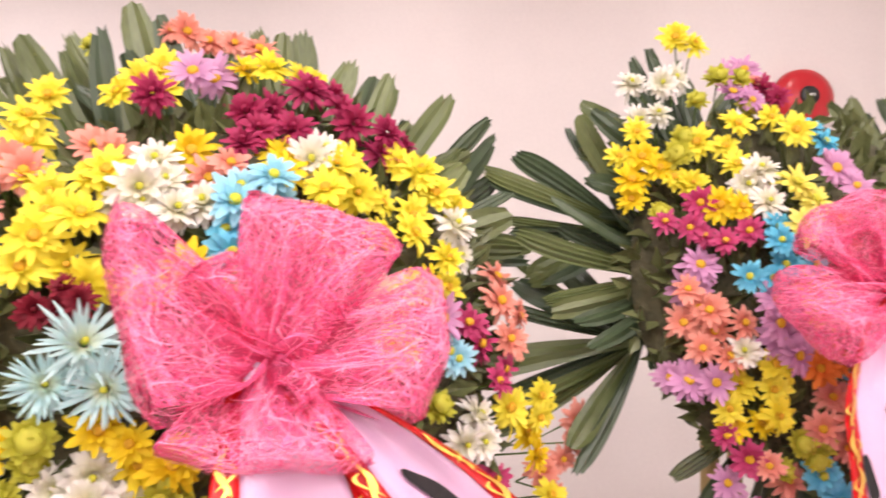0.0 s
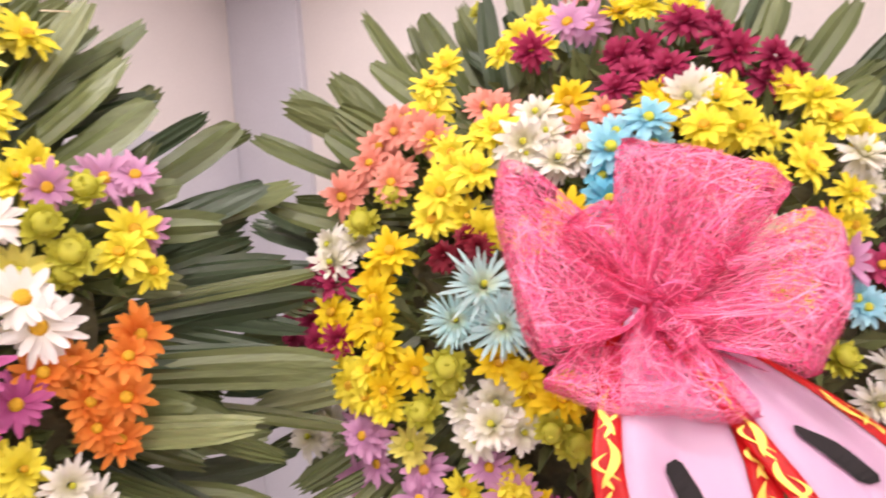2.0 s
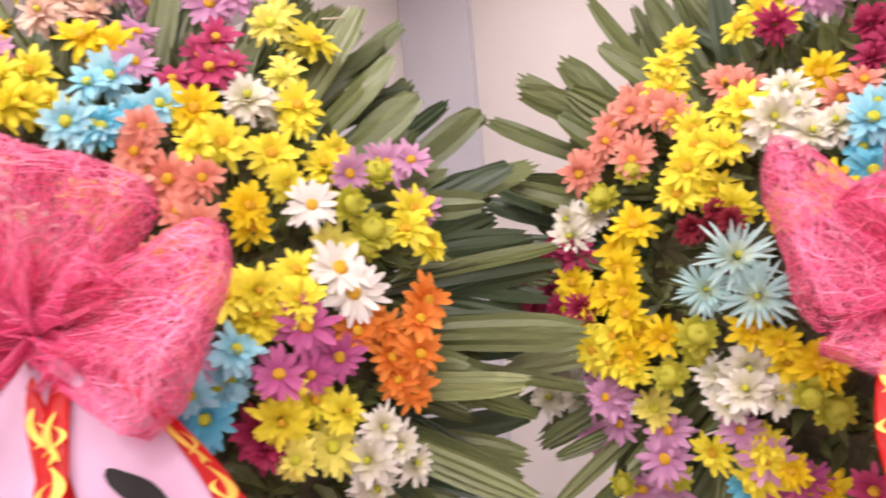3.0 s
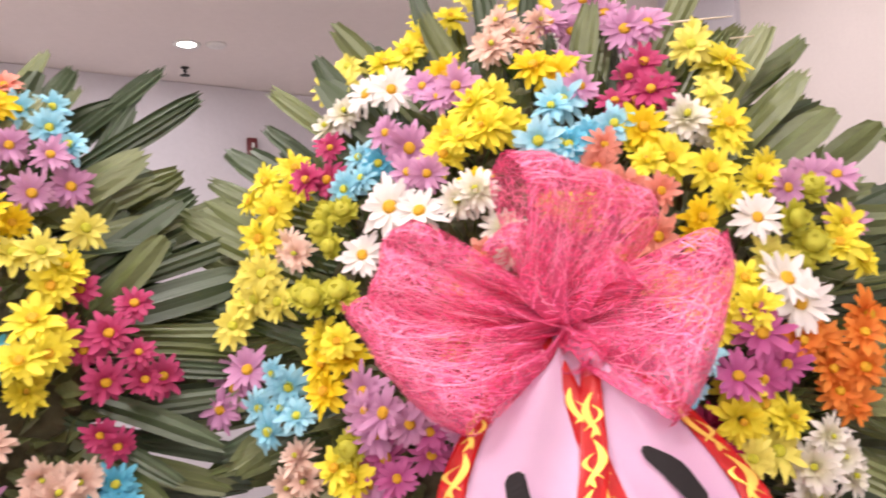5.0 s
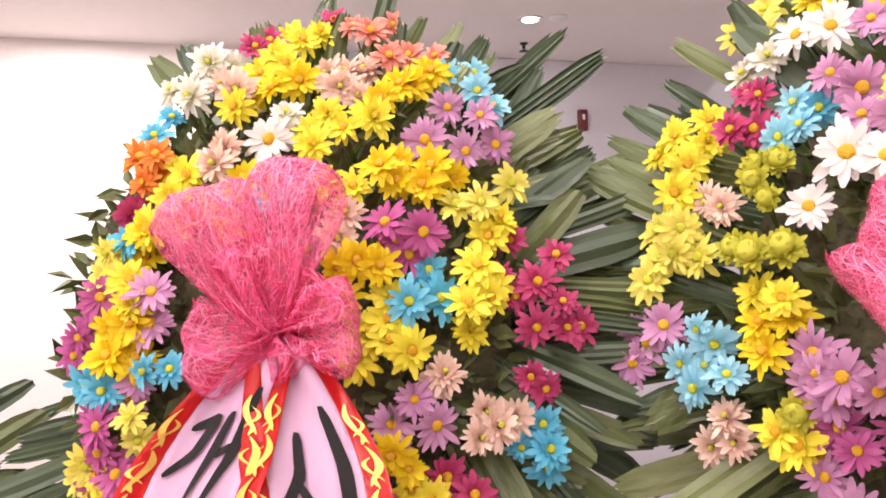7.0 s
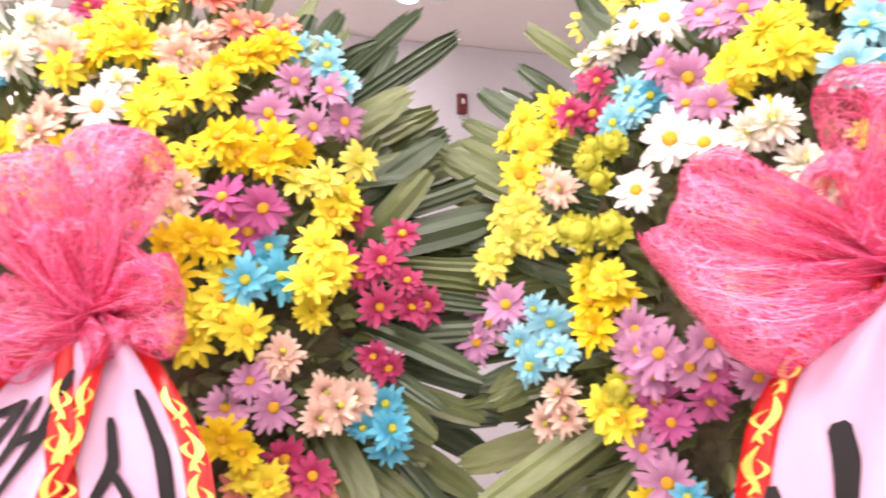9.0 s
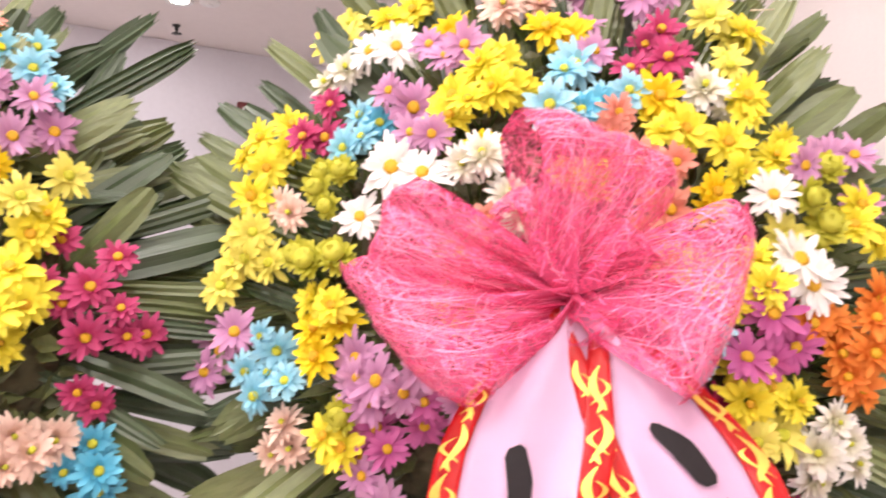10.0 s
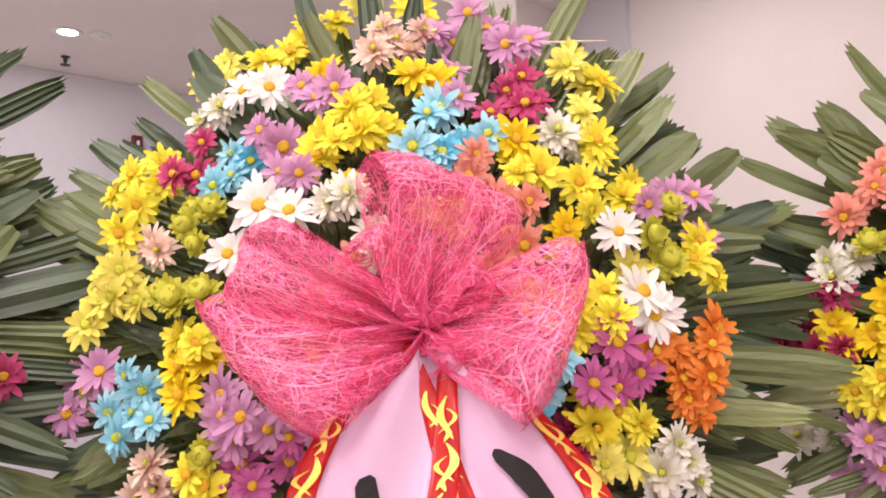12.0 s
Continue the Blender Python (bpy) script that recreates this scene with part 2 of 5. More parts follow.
def lathe(bm, profile, sides=24, m=Matrix()):
    """Turns (radius, height) pairs about z."""
    rings = []
    for r, z in profile:
        rings.append([bm.verts.new(m @ Vector((r * math.cos(k * 2 * math.pi / sides), r * math.sin(k * 2 * math.pi / sides), z))) for k in range(sides)])
    for r0, r1 in zip(rings, rings[1:]):
        for k in range(sides):
            bm.faces.new((r0[k], r0[(k + 1) % sides], r1[(k + 1) % sides], r1[k]))
    bm.faces.new(rings[0])
    bm.faces.new(rings[-1])


# ---------------------------------------------------------------- the room
X0, X1, Y0, Y1 = -2.85, 3.2, -3.6, 3.2


def slab(name, label, category, material, *dims):
    bm = bmesh.new()
    box(bm, *dims)
    ob = part(name, bm, material, smooth=False)
    return tagged(ob, label, category, kind="structure")


slab("floor", "polished grey stone floor of the hall", "floor", FLOOR, X0 - .2, X1 + .2, Y0 - .2, Y1 + .2, -0.1, 0)
slab("wall_west", "unseen pale pinkish white wall added to close the room below the lowered ceiling", "wall", WALL, X0 - .15, X0, Y0, Y1, 0, HIGH)
slab("wall_north", "unseen pale pinkish white wall added to close the room behind the wreaths", "wall", WALL, X0 - .15, X1, Y1, Y1 + .15, 0, HIGH)
# east and south walls are unseen, added to shut out the world's light
slab("wall_east", "unseen pale pinkish white wall added to close the room", "wall", WALL, X1, X1 + .15, Y0, Y1 + .15, 0, HIGH)
slab("wall_south", "unseen pale pinkish white wall added to close the room", "wall", WALL, X0 - .15, X1 + .15, Y0 - .15, Y0, 0, HIGH)
slab("ceiling", "pale greyish pink ceiling board", "ceiling", CEIL, X0 - .15, X1 + .15, Y0 - .15, Y1 + .15, HIGH, HIGH + .1)
slab("ceiling_lowered", "lowered greyish pink ceiling with downlights", "ceiling", CEIL, X0, -1.55, Y0, 1.3, LOW, HIGH - .003)
slab("pier", "shallow grey blue painted pier in the corner", "wall pier", PIER_AND_SHADE, X0 + .003, -2.36, Y1 - .05, Y1 - .002, 0, HIGH - .004)
# same wall, only dimmer here: its shade is put into this panel's colour
slab("wall_panel", "thin grey blue panel with the wall's shade put into its colour", "wall panel", PIER_AND_SHADE, X0 + .001, X0 + .012, -0.45, Y1 - .055, 0.101, LOW - .002)
slab("baseboard_west", "dark red skirting along the wall", "skirting", SKIRT, X0 + .001, X0 + .018, Y0, Y1 - .06, 0.001, 0.10)
slab("baseboard_north", "dark red skirting along the wall", "skirting", SKIRT, -2.35, X1 - .02, Y1 - .018, Y1 - .001, 0.001, 0.10)


def downlight(x, y, z, r=0.05, watts=12.0, spread=0.10):
    """Recessed lamp: enamel ring and a glowing lens; the beam leaves just below it."""
    root = tagged(new("downlight"), "round recessed white downlight, one of a set mostly added for light", "ceiling light", "downlights")
    root.matrix_basis = pose(x, y, z)
    bm = bmesh.new()
    lathe(bm, [(r * 0.8, -0.002), (r * 1.12, -0.006), (r * 1.22, -0.003), (r * 1.22, 0.0)], 32)
    part("trim_ring", bm, WHITE_METAL, root)
    bm = bmesh.new()
    lathe(bm, [(r * 0.2, -0.004), (r * 0.8, -0.003), (r * 0.8, -0.001)], 32)
    part("lens", bm, GLOW, root, "bright glowing lens")
    area_lamp(x, y, z - 0.012, spread, watts)


GLOW = glow("lamp_glow", (1.0, 0.93, 0.88), 14.0)
# the first two belong to the hall; the third is unseen, added for light
for lx, ly, w in ((-2.42, 0.31, 3), (-2.40, -1.10, 27), (-1.9, -2.4, 10)):
    downlight(lx, ly, LOW, 0.034, w, 0.06)
# unseen grid of lamps, added to light the wreaths from the front and above
for lx in (-1.0, 0.25, 1.5, 2.6):
    for ly in (-2.8, -1.5, -0.35):
        downlight(lx, ly, HIGH, 0.07, 24, 0.14)
# unseen lamps, added to brighten the north wall and its corner
for lx, ly, w in ((-1.7, 2.2, 20), (0.0, 2.3, 9), (1.6, 2.3, 7)):
    downlight(lx, ly, HIGH, 0.07, w, 0.14)


def sprinkler(x, y, z):
    root = tagged(new("sprinkler_head"), "small dark metal sprinkler head under the ceiling", "sprinkler")
    root.matrix_basis = pose(x, y, z)
    bm = bmesh.new()
    lathe(bm, [(0.014, 0), (0.013, -0.004), (0.006, -0.005), (0.006, -0.018), (0.004, -0.019)], 16)
    part("body", bm, BLACK, root)
    bm = bmesh.new()
    lathe(bm, [(0.003, -0.018), (0.003, -0.026), (0.016, -0.027), (0.016, -0.029)], 16)
    part("deflector", bm, BLACK, root)


sprinkler(-2.66, 0.37, LOW)


# flat white disc with a small raised centre, next to the first downlight
def ceiling_disc(x, y, z):
    root = tagged(new("ceiling_disc"), "flat round white disc on the ceiling beside the downlight", "smoke detector")
    root.matrix_basis = pose(x, y, z)
    bm = bmesh.new()
    lathe(bm, [(0.030, 0.0), (0.030, -0.004), (0.026, -0.008), (0.018, -0.010), (0.004, -0.010)], 28)
    part("case", bm, WHITE_METAL, root)
    bm = bmesh.new()
    lathe(bm, [(0.012, -0.0095), (0.011, -0.012), (0.003, -0.0125)], 20)
    part("sensor_cap", bm, WHITE_METAL, root)


ceiling_disc(-2.385, 0.39, LOW)


def alarm_bell(x, z):
    root = tagged(new("alarm_bell"), "round red enamelled fire alarm bell on the wall", "alarm bell")
    root.matrix_basis = pose(x, Y1, z, 90, 0, 0)
    bm = bmesh.new()
    lathe(bm, [(0.02, 0.0), (0.135, 0.012), (0.14, 0.02), (0.13, 0.055), (0.09, 0.078), (0.04, 0.085), (0.012, 0.086)], 40)
    part("gong", bm, RED_ENAMEL, root)
    bm = bmesh.new()
    lathe(bm, [(0.045, 0.084), (0.042, 0.094), (0.02, 0.096), (0.004, 0.096)], 24)
    part("hub", bm, BLACK, root, "black hub with a pale plate")
    bm = bmesh.new()
    box(bm, -0.02, 0.02, -0.006, 0.006, 0.0965, 0.099, 0.001)
    part("plate", bm, WHITE_METAL, root)
    bm = bmesh.new()
    box(bm, -0.06, 0.06, -0.17, -0.06, 0.0, 0.03, 0.006)
    part("back_box", bm, WHITE_METAL, root, "pale back box below the gong")


alarm_bell(1.86, 2.433)


def call_point(y, z):
    root = tagged(new("call_point"), "narrow dark red box fixed to the wall", "call point")
    root.matrix_basis = pose(X0, y, z, 0, 0, 90)
    bm = bmesh.new()
    box(bm, -0.019, 0.019, -0.03, 0, -0.04, 0.04, 0.005)
    part("case", bm, DARK_RED, root)
    bm = bmesh.new()
    box(bm, -0.005, 0.005, -0.033, -0.029, 0.0, 0.02, 0.001)
    part("plate", bm, WHITE_METAL, root)


call_point(0.66, 2.22)


# ---------------------------------------------------------------- blossoms (one mesh a kind and variant, shared)
def petal(bm, turn, length, width, rise, curl, tip, mat=0, base=0.004, rng=random):
    """One petal: a cupped strip from the heart outwards, rising at an angle and curling."""
    ct, st = math.cos(turn), math.sin(turn)
    rows = []
    steps = 4
    twist = rng.uniform(-0.35, 0.35)
    for i in range(steps + 1):
        s = i / steps
        ang = rise + curl * s
        r = base + length * s * math.cos(rise + curl * s * 0.5)
        z = length * s * math.sin(rise + curl * s * 0.5)
        half = width * 0.5 * (0.45 + 0.75 * math.sin(math.pi * min(1, s * 0.62 + 0.08)) if s < 0.99 else tip)
        cup = half * 0.35
        row = []
        for j in (-1, 0, 1):
            lx, ly, lz = r + (0.0 if j or s < 0.99 else width * 0.18), j * half, z + (cup if j else 0) * (1 - s * 0.4) + j * half * twist * s
            row.append(bm.verts.new((lx * ct - ly * st, lx * st + ly * ct, lz)))
        rows.append(row)
    for a, b in zip(rows, rows[1:]):
        for j in (0, 1):
            bm.faces.new((a[j], a[j + 1], b[j + 1], b[j])).material_index = mat


def heart(bm, r, z, mat=1):
    prof = [(r, z - 0.003), (r, z), (r * 0.85, z + r * 0.35), (r * 0.45, z + r * 0.52), (r * 0.1, z + r * 0.45)]
    rings = [[bm.verts.new((q * math.cos(k * math.pi / 5), q * math.sin(k * math.pi / 5), h)) for k in range(10)] for q, h in prof]
    for a, b in zip(rings, rings[1:]):
        for k in range(10):
            bm.faces.new((a[k], a[(k + 1) % 10], b[(k + 1) % 10], b[k])).material_index = mat
    bm.faces.new(rings[-1]).material_index = mat


def blossom_mesh(kind, form, eye, seed):
    rng = random.Random(seed)
    bm = bmesh.new()
    size = {"daisy": 0.030, "open": 0.026, "double": 0.026, "spider": 0.044, "pad": 0.017}[form]
    if form == "daisy":
        layers = ((17, 1.0, 0.23, 0.08, -0.2), (12, 0.9, 0.22, 0.28, -0.1))
    elif form == "open":
        layers = ((13, 1.0, 0.27, 0.04, -0.3), (12, 0.88, 0.25, 0.30, -0.1), (8, 0.58, 0.22, 0.7, 0.1))
    elif form == "double":
        layers = ((15, 1.0, 0.23, -0.12, -0.35), (14, 0.93, 0.22, 0.18, -0.1), (12, 0.78, 0.21, 0.52, 0.1), (9, 0.52, 0.20, 0.9, 0.25))
    elif form == "spider":
        layers = ((20, 1.0, 0.085, 0.05, -0.1), (20, 0.95, 0.085, 0.28, 0.1), (16, 0.8, 0.085, 0.55, 0.25), (12, 0.5, 0.085, 0.85, 0.3))
    else:
        layers = ((18, 0.95, 0.30, 0.0, 0.2), (18, 0.95, 0.28, 0.35, 0.4), (16, 0.92, 0.26, 0.7, 0.45), (12, 0.9, 0.24, 1.0, 0.4), (8, 0.88, 0.22, 1.25, 0.3))
    for k, (count, long, wide, rise, curl) in enumerate(layers):
        off = rng.random() * 6
        for i in range(count):
            petal(bm, off + (i + rng.uniform(-0.22, 0.22)) * 2 * math.pi / count, size * long * rng.uniform(0.70, 1.15), size * wide * rng.uniform(0.85, 1.15),
                  rise + rng.uniform(-0.3, 0.3), curl + rng.uniform(-0.5, 0.4), 0.55 if form != "spider" else 0.3, rng=rng, base=size * (0.10 if form != "pad" else 0.03))
    if form == "pad":
        heart(bm, size * 0.55, size * 0.55, 0)
    else:
        heart(bm, size * {"daisy": 0.25, "open": 0.23, "double": 0.13, "spider": 0.085}[form], size * {"daisy": 0.06, "open": 0.16, "double": 0.34, "spider": 0.2}[form])
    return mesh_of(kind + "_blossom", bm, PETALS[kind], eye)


FORMS = {
    "yellow": ("double", EYE_YELLOW), "pale_yellow": ("open", EYE_GREEN), "golden": ("open", EYE_YELLOW), "white": ("double", EYE_GREEN),
    "daisy": ("daisy", EYE_YELLOW), "pale_blue": ("open", EYE_GREEN), "blue": ("open", EYE_GREEN), "lilac": ("daisy", EYE_YELLOW),
    "purple": ("daisy", EYE_YELLOW), "crimson": ("open", EYE_YELLOW), "maroon": ("double", PETALS["maroon"]), "dark_maroon": ("double", PETALS["dark_maroon"]),
    "coral": ("open", EYE_YELLOW), "peach": ("double", EYE_GREEN), "orange": ("open", EYE_YELLOW), "spider": ("spider", EYE_GREEN), "button": ("pad", EYE_GREEN),
}
BLOSSOMS = {k: [blossom_mesh(k, "open" if form == "double" and s % 3 and "yellow" in k else form, eye, 17 * n + s) for s in range(6)] for n, (k, (form, eye)) in enumerate(FORMS.items())}
SCALE = {"yellow": 1.0, "white": 1.02, "dark_maroon": 0.62, "maroon": 0.92, "peach": 0.95, "pale_blue": 0.94, "blue": 0.94, "crimson": 0.88,
         "coral": 0.95, "orange": 0.9, "lilac": 0.9, "purple": 0.84, "daisy": 1.02, "golden": 0.96, "pale_yellow": 0.98, "button": 1.2, "spider": 0.86}
WORDS = {"yellow": "bright yellow double chrysanthemum", "pale_yellow": "pale lemon chrysanthemum", "golden": "golden yellow chrysanthemum", "white": "creamy white double chrysanthemum",
         "daisy": "white daisy with a golden eye", "pale_blue": "pale dyed blue chrysanthemum", "blue": "dyed sky blue chrysanthemum", "lilac": "lilac pink daisy with a yellow eye",
         "purple": "magenta purple daisy", "crimson": "crimson pink chrysanthemum", "maroon": "deep wine red chrysanthemum", "dark_maroon": "small dark maroon chrysanthemum",
         "coral": "salmon coral chrysanthemum", "peach": "pale peach chrysanthemum", "orange": "orange chrysanthemum", "spider": "white spider mum tipped with aqua", "button": "lime green button mum"}


def leaf_mesh(seed, length, width, paint):
    """A palm segment along z: sharply pleated, widest past its middle, cut off aslant with a ragged, notched end."""
    rng = random.Random(seed)
    bm = bmesh.new()
    pleats = rng.choice((2, 3, 3, 4))
    cols, steps = pleats * 2, 11
    bend, sway, slant, twist = rng.uniform(-0.16, 0.16), rng.uniform(-0.15, 0.15), rng.uniform(-0.4, 0.4), rng.uniform(-0.3, 0.3)
    depth = rng.uniform(0.0012, 0.0026)
    notch = [rng.uniform(0.0, 0.010) if j % 2 else rng.uniform(-0.004, 0.004) for j in range(cols + 1)]
    rows = []
    for i in range(steps + 1):
        s = i / steps
        half = width * 0.5 * (0.26 + 0.74 * math.sin(min(1.0, s * 1.22) * math.pi * 0.5) ** 1.35) * math.sqrt(1 - 0.70 * (max(0.0, s - 0.82) / 0.18) ** 2)
        row = []
        for j in range(cols + 1):
            q = j / cols * 2 - 1
            pleat = (depth if j % 2 else -depth) * min(1, s * 4) * (1 - 0.35 * s)
            ragged = max(0.0, s - 0.72) / 0.28
            z = s * length - ragged * (notch[j] + slant * q * half + 0.3 * half * q * q)
            ang = twist * s
            x, y = q * half, pleat + 0.20 * abs(q) * half
            row.append(bm.verts.new((x * math.cos(ang) - y * math.sin(ang) + sway * s * s * length, x * math.sin(ang) + y * math.cos(ang) + bend * s * s * length, z)))
        rows.append(row)
    for a, b in zip(rows, rows[1:]):
        for j in range(cols):
            bm.faces.new((a[j], a[j + 1], b[j + 1], b[j]))
    return mesh_of("leaf_blade", bm, paint, smooth=False)


BLADES = [[leaf_mesh(40 + k + 9 * n, 0.29, (0.031, 0.040, 0.047, 0.035, 0.025)[k % 5], paint) for k in range(10)] for n, paint in enumerate(LEAVES)]


def stroke(bm, points, widths):
    """A brush stroke: a flat ribbon of ink with rounded ends along (x, z) points, a hair thick."""
    pts = [Vector((p[0], 0, p[1])) for p in points]
    line, wid = [], []
    for i in range(len(pts) - 1):
        for k in range(6):
            s = k / 6
            line.append(pts[i].lerp(pts[i + 1], s))
            wid.append(widths[i] * (1 - s) + widths[i + 1] * s)
    line.append(pts[-1])
    wid.append(widths[-1])
    line = [line[0]] + [(line[i - 1] + line[i] * 2 + line[i + 1]) / 4 for i in range(1, len(line) - 1)] + [line[-1]]
    top = []
    for i, p in enumerate(line):
        d = (line[min(i + 1, len(line) - 1)] - line[max(i - 1, 0)]).normalized()
        side = Vector((-d.z, 0, d.x))
        w = wid[i] * (0.55 if i in (0, len(line) - 1) else 1) * 0.5
        top.append([bm.verts.new(p + side * w), bm.verts.new(p - side * w)])
    for a, b in zip(top, top[1:]):
        bm.faces.new((a[0], a[1], b[1], b[0]))


class Wreath:
    """A domed flower wreath on a bamboo tripod. Local x runs along it, -y is its face, z is up in the head's own tilt."""

    def __init__(self, label, x, y, z, az, back, dome, seed, bare=(), sparse=False, tall=0.0):
        self.rng = random.Random(seed)
        self.dome, self.seed, self.bare, self.sparse, self.tall = dome, seed, bare, sparse, tall
        self.root = tagged(new("flower_wreath"), label, "flower wreath", "row of standing wreaths")
        self.root.matrix_basis = pose(x, y, 0, 0, 0, az + 90)
        self.head = Matrix.Translation((0, 0, z)) @ pose(0, 0, 0, -back, 0, 0)
        self.z, self.back = z, back
        self.stand()
        self.base()
        self.fronds()

    def height(self, u, w):
        return max(self.dome * (1 - (u * u + w * w) / 0.16), -0.05)

    def at(self, u, w, lift=0.0):
        return Vector((u, -self.height(u, w) - lift, w))

    def stand(self):
        hips = self.head @ Vector((0, 0.03, 0.30))
        for name, foot, top in (("leg", (-0.33, 0.02, 0.0), (-0.06, hips.y, hips.z)), ("leg", (0.33, 0.02, 0.0), (0.06, hips.y, hips.z)), ("back_leg", (0.0, 0.55, 0.0), (0.0, hips.y + 0.03, hips.z - 0.05))):
            bm = bmesh.new()
            a, b = Vector(foot) + Vector((0, 0, 0.003)), Vector(top)
            n = 9
            tube(bm, [a.lerp(b, i / n) for i in range(n + 1)], [0.014 + (0.0025 if i % 2 else 0) for i in range(n + 1)], 8)
            part(name, bm, BAMBOO, self.root)
        bm = bmesh.new()
        f = (self.z - 0.42) / max(hips.z, 0.1)
        tube(bm, [(-0.33 + 0.27 * f, hips.y * f + 0.03, self.z - 0.42), (0.33 - 0.27 * f, hips.y * f + 0.03, self.z - 0.42)], [0.012, 0.012], 8)
        part("crossbar", bm, BAMBOO, self.root)

    def base(self):
        """The dark mossy cushion into which stems are stuck, with small leaves all over it."""
        bm = bmesh.new()
        rings = []
        for i in range(9):
            r = 0.28 * i / 8
            ring = []
            for k in range(28):
                a = k * 2 * math.pi / 28
                p = self.at(r * math.cos(a), r * math.sin(a))
                rough = 0.012 * noise.noise(Vector((p.x * 22, p.z * 22, self.seed)))
                ring.append(bm.verts.new((p.x, p.y + 0.055 + rough, p.z)))
            rings.append(ring)
        rings.append([bm.verts.new((0.24 * math.cos(k * 2 * math.pi / 28), 0.06, 0.24 * math.sin(k * 2 * math.pi / 28))) for k in range(28)])
        for a, b in zip(rings, rings[1:]):
            for k in range(28):
                bm.faces.new((a[k], a[(k + 1) % 28], b[(k + 1) % 28], b[k]))
        bm.faces.new(rings[-1])
        part("cushion", bm, FOAM, self.root, "dark green mossy cushion", self.head)
        bm = bmesh.new()
        rng = self.rng
        for _ in range(620):
            r, a = 0.29 * math.sqrt(rng.random()), rng.random() * 2 * math.pi
            p = self.at(r * math.cos(a), r * math.sin(a), rng.uniform(-0.06, -0.03))
            d = Vector((math.cos(a) * rng.uniform(0.1, 1), -rng.uniform(0.0, 0.9), math.sin(a) * rng.uniform(0.1, 1))) + Vector((rng.uniform(-.7, .7), 0, rng.uniform(-.7, .7)))
            d.normalize()
            s = d.cross(Vector((rng.uniform(-1, 1), 1, rng.uniform(-1, 1)))).normalized()
            ln, wd = rng.uniform(0.025, 0.05), rng.uniform(0.012, 0.022)
            up = d.cross(s) * 0.15
            v = [bm.verts.new(p + q) for q in (-s * wd * .15, s * wd * .15, d * ln * .45 + s * wd * .5 + up * ln, d * ln * .5 - up * ln * .3, d * ln * .45 - s * wd * .5 + up * ln, d * ln)]
            for f in ((0, 1, 3), (1, 2, 3), (0, 3, 4), (2, 5, 3), (3, 5, 4)):
                bm.faces.new([v[i] for i in f])
        leaves = part("filler_leaves", bm, SMALL_LEAF, self.root, "dark green flower leaves between the sprays", self.head, smooth=False)
        tagged(leaves, kind="stuff")

    def fronds(self):
        rng = self.rng
        count = 26
        for i in range(count):
            a = (i + rng.uniform(-0.25, 0.25)) * 2 * math.pi / count
            if any((math.degrees(a) - b0) % 360 < b1 - b0 for b0, b1 in self.bare):
                continue
            layer = i % 3
            if self.sparse and layer == 1:
                continue
            r0 = (0.13, 0.17, 0.20)[layer] + (0.05 if self.sparse else 0)
            p0 = Vector((r0 * math.cos(a), (0.0, 0.025, 0.055)[layer], r0 * math.sin(a)))
            bm = bmesh.new()
            tube(bm, [(0, 0.05, 0), p0 * 0.6 + Vector((0, 0.02, 0)), p0], [0.005, 0.005, 0.004], 6)
            frond = part("palm_frond", bm, STEM, self.root, m=self.head)
            blades = rng.choice((8, 9, 10)) if not self.sparse else 10
            tones = rng.choice(((0, 0, 1), (1, 1, 0), (0, 2, 0), (1, 0, 1))) if not self.sparse else (1, 1, 0)
            wide = (1.05 + 0.15 * abs(math.cos(a)) + (0.08 if math.sin(a) < 0.1 else 0)) * (0.74 if self.sparse else 1 + self.tall * max(0.0, math.sin(a)))
            aim, lean, fan = a + rng.uniform(-0.22, 0.22), rng.uniform(-0.20, 0.02), rng.uniform(0.58, 0.86) if not self.sparse else 1.0
            for k in range(blades):
                q = k / (blades - 1) * 2 - 1
                d = aim + q * fan + rng.uniform(-0.08, 0.08)
                long = (0.74 + 0.24 * (1 - q * q) + rng.uniform(-0.16, 0.09)) * wide
                tilt = lean + rng.uniform(-0.14, 0.10)
                turn = Matrix.Rotation(math.pi / 2 - d, 4, "Y") @ Matrix.Rotation(tilt, 4, "X") @ Matrix.Rotation(rng.uniform(-0.5, 0.5), 4, "Z")
                blade = part("leaf_blade", rng.choice(BLADES[rng.choice(tones)]), None, frond)
                blade.matrix_basis = Matrix.Translation(p0 + Vector((0, rng.uniform(-0.015, 0.015), 0))) @ turn @ Matrix.Diagonal((rng.uniform(0.85, 1.1) * (0.95 if self.sparse else 1), 1, long, 1))


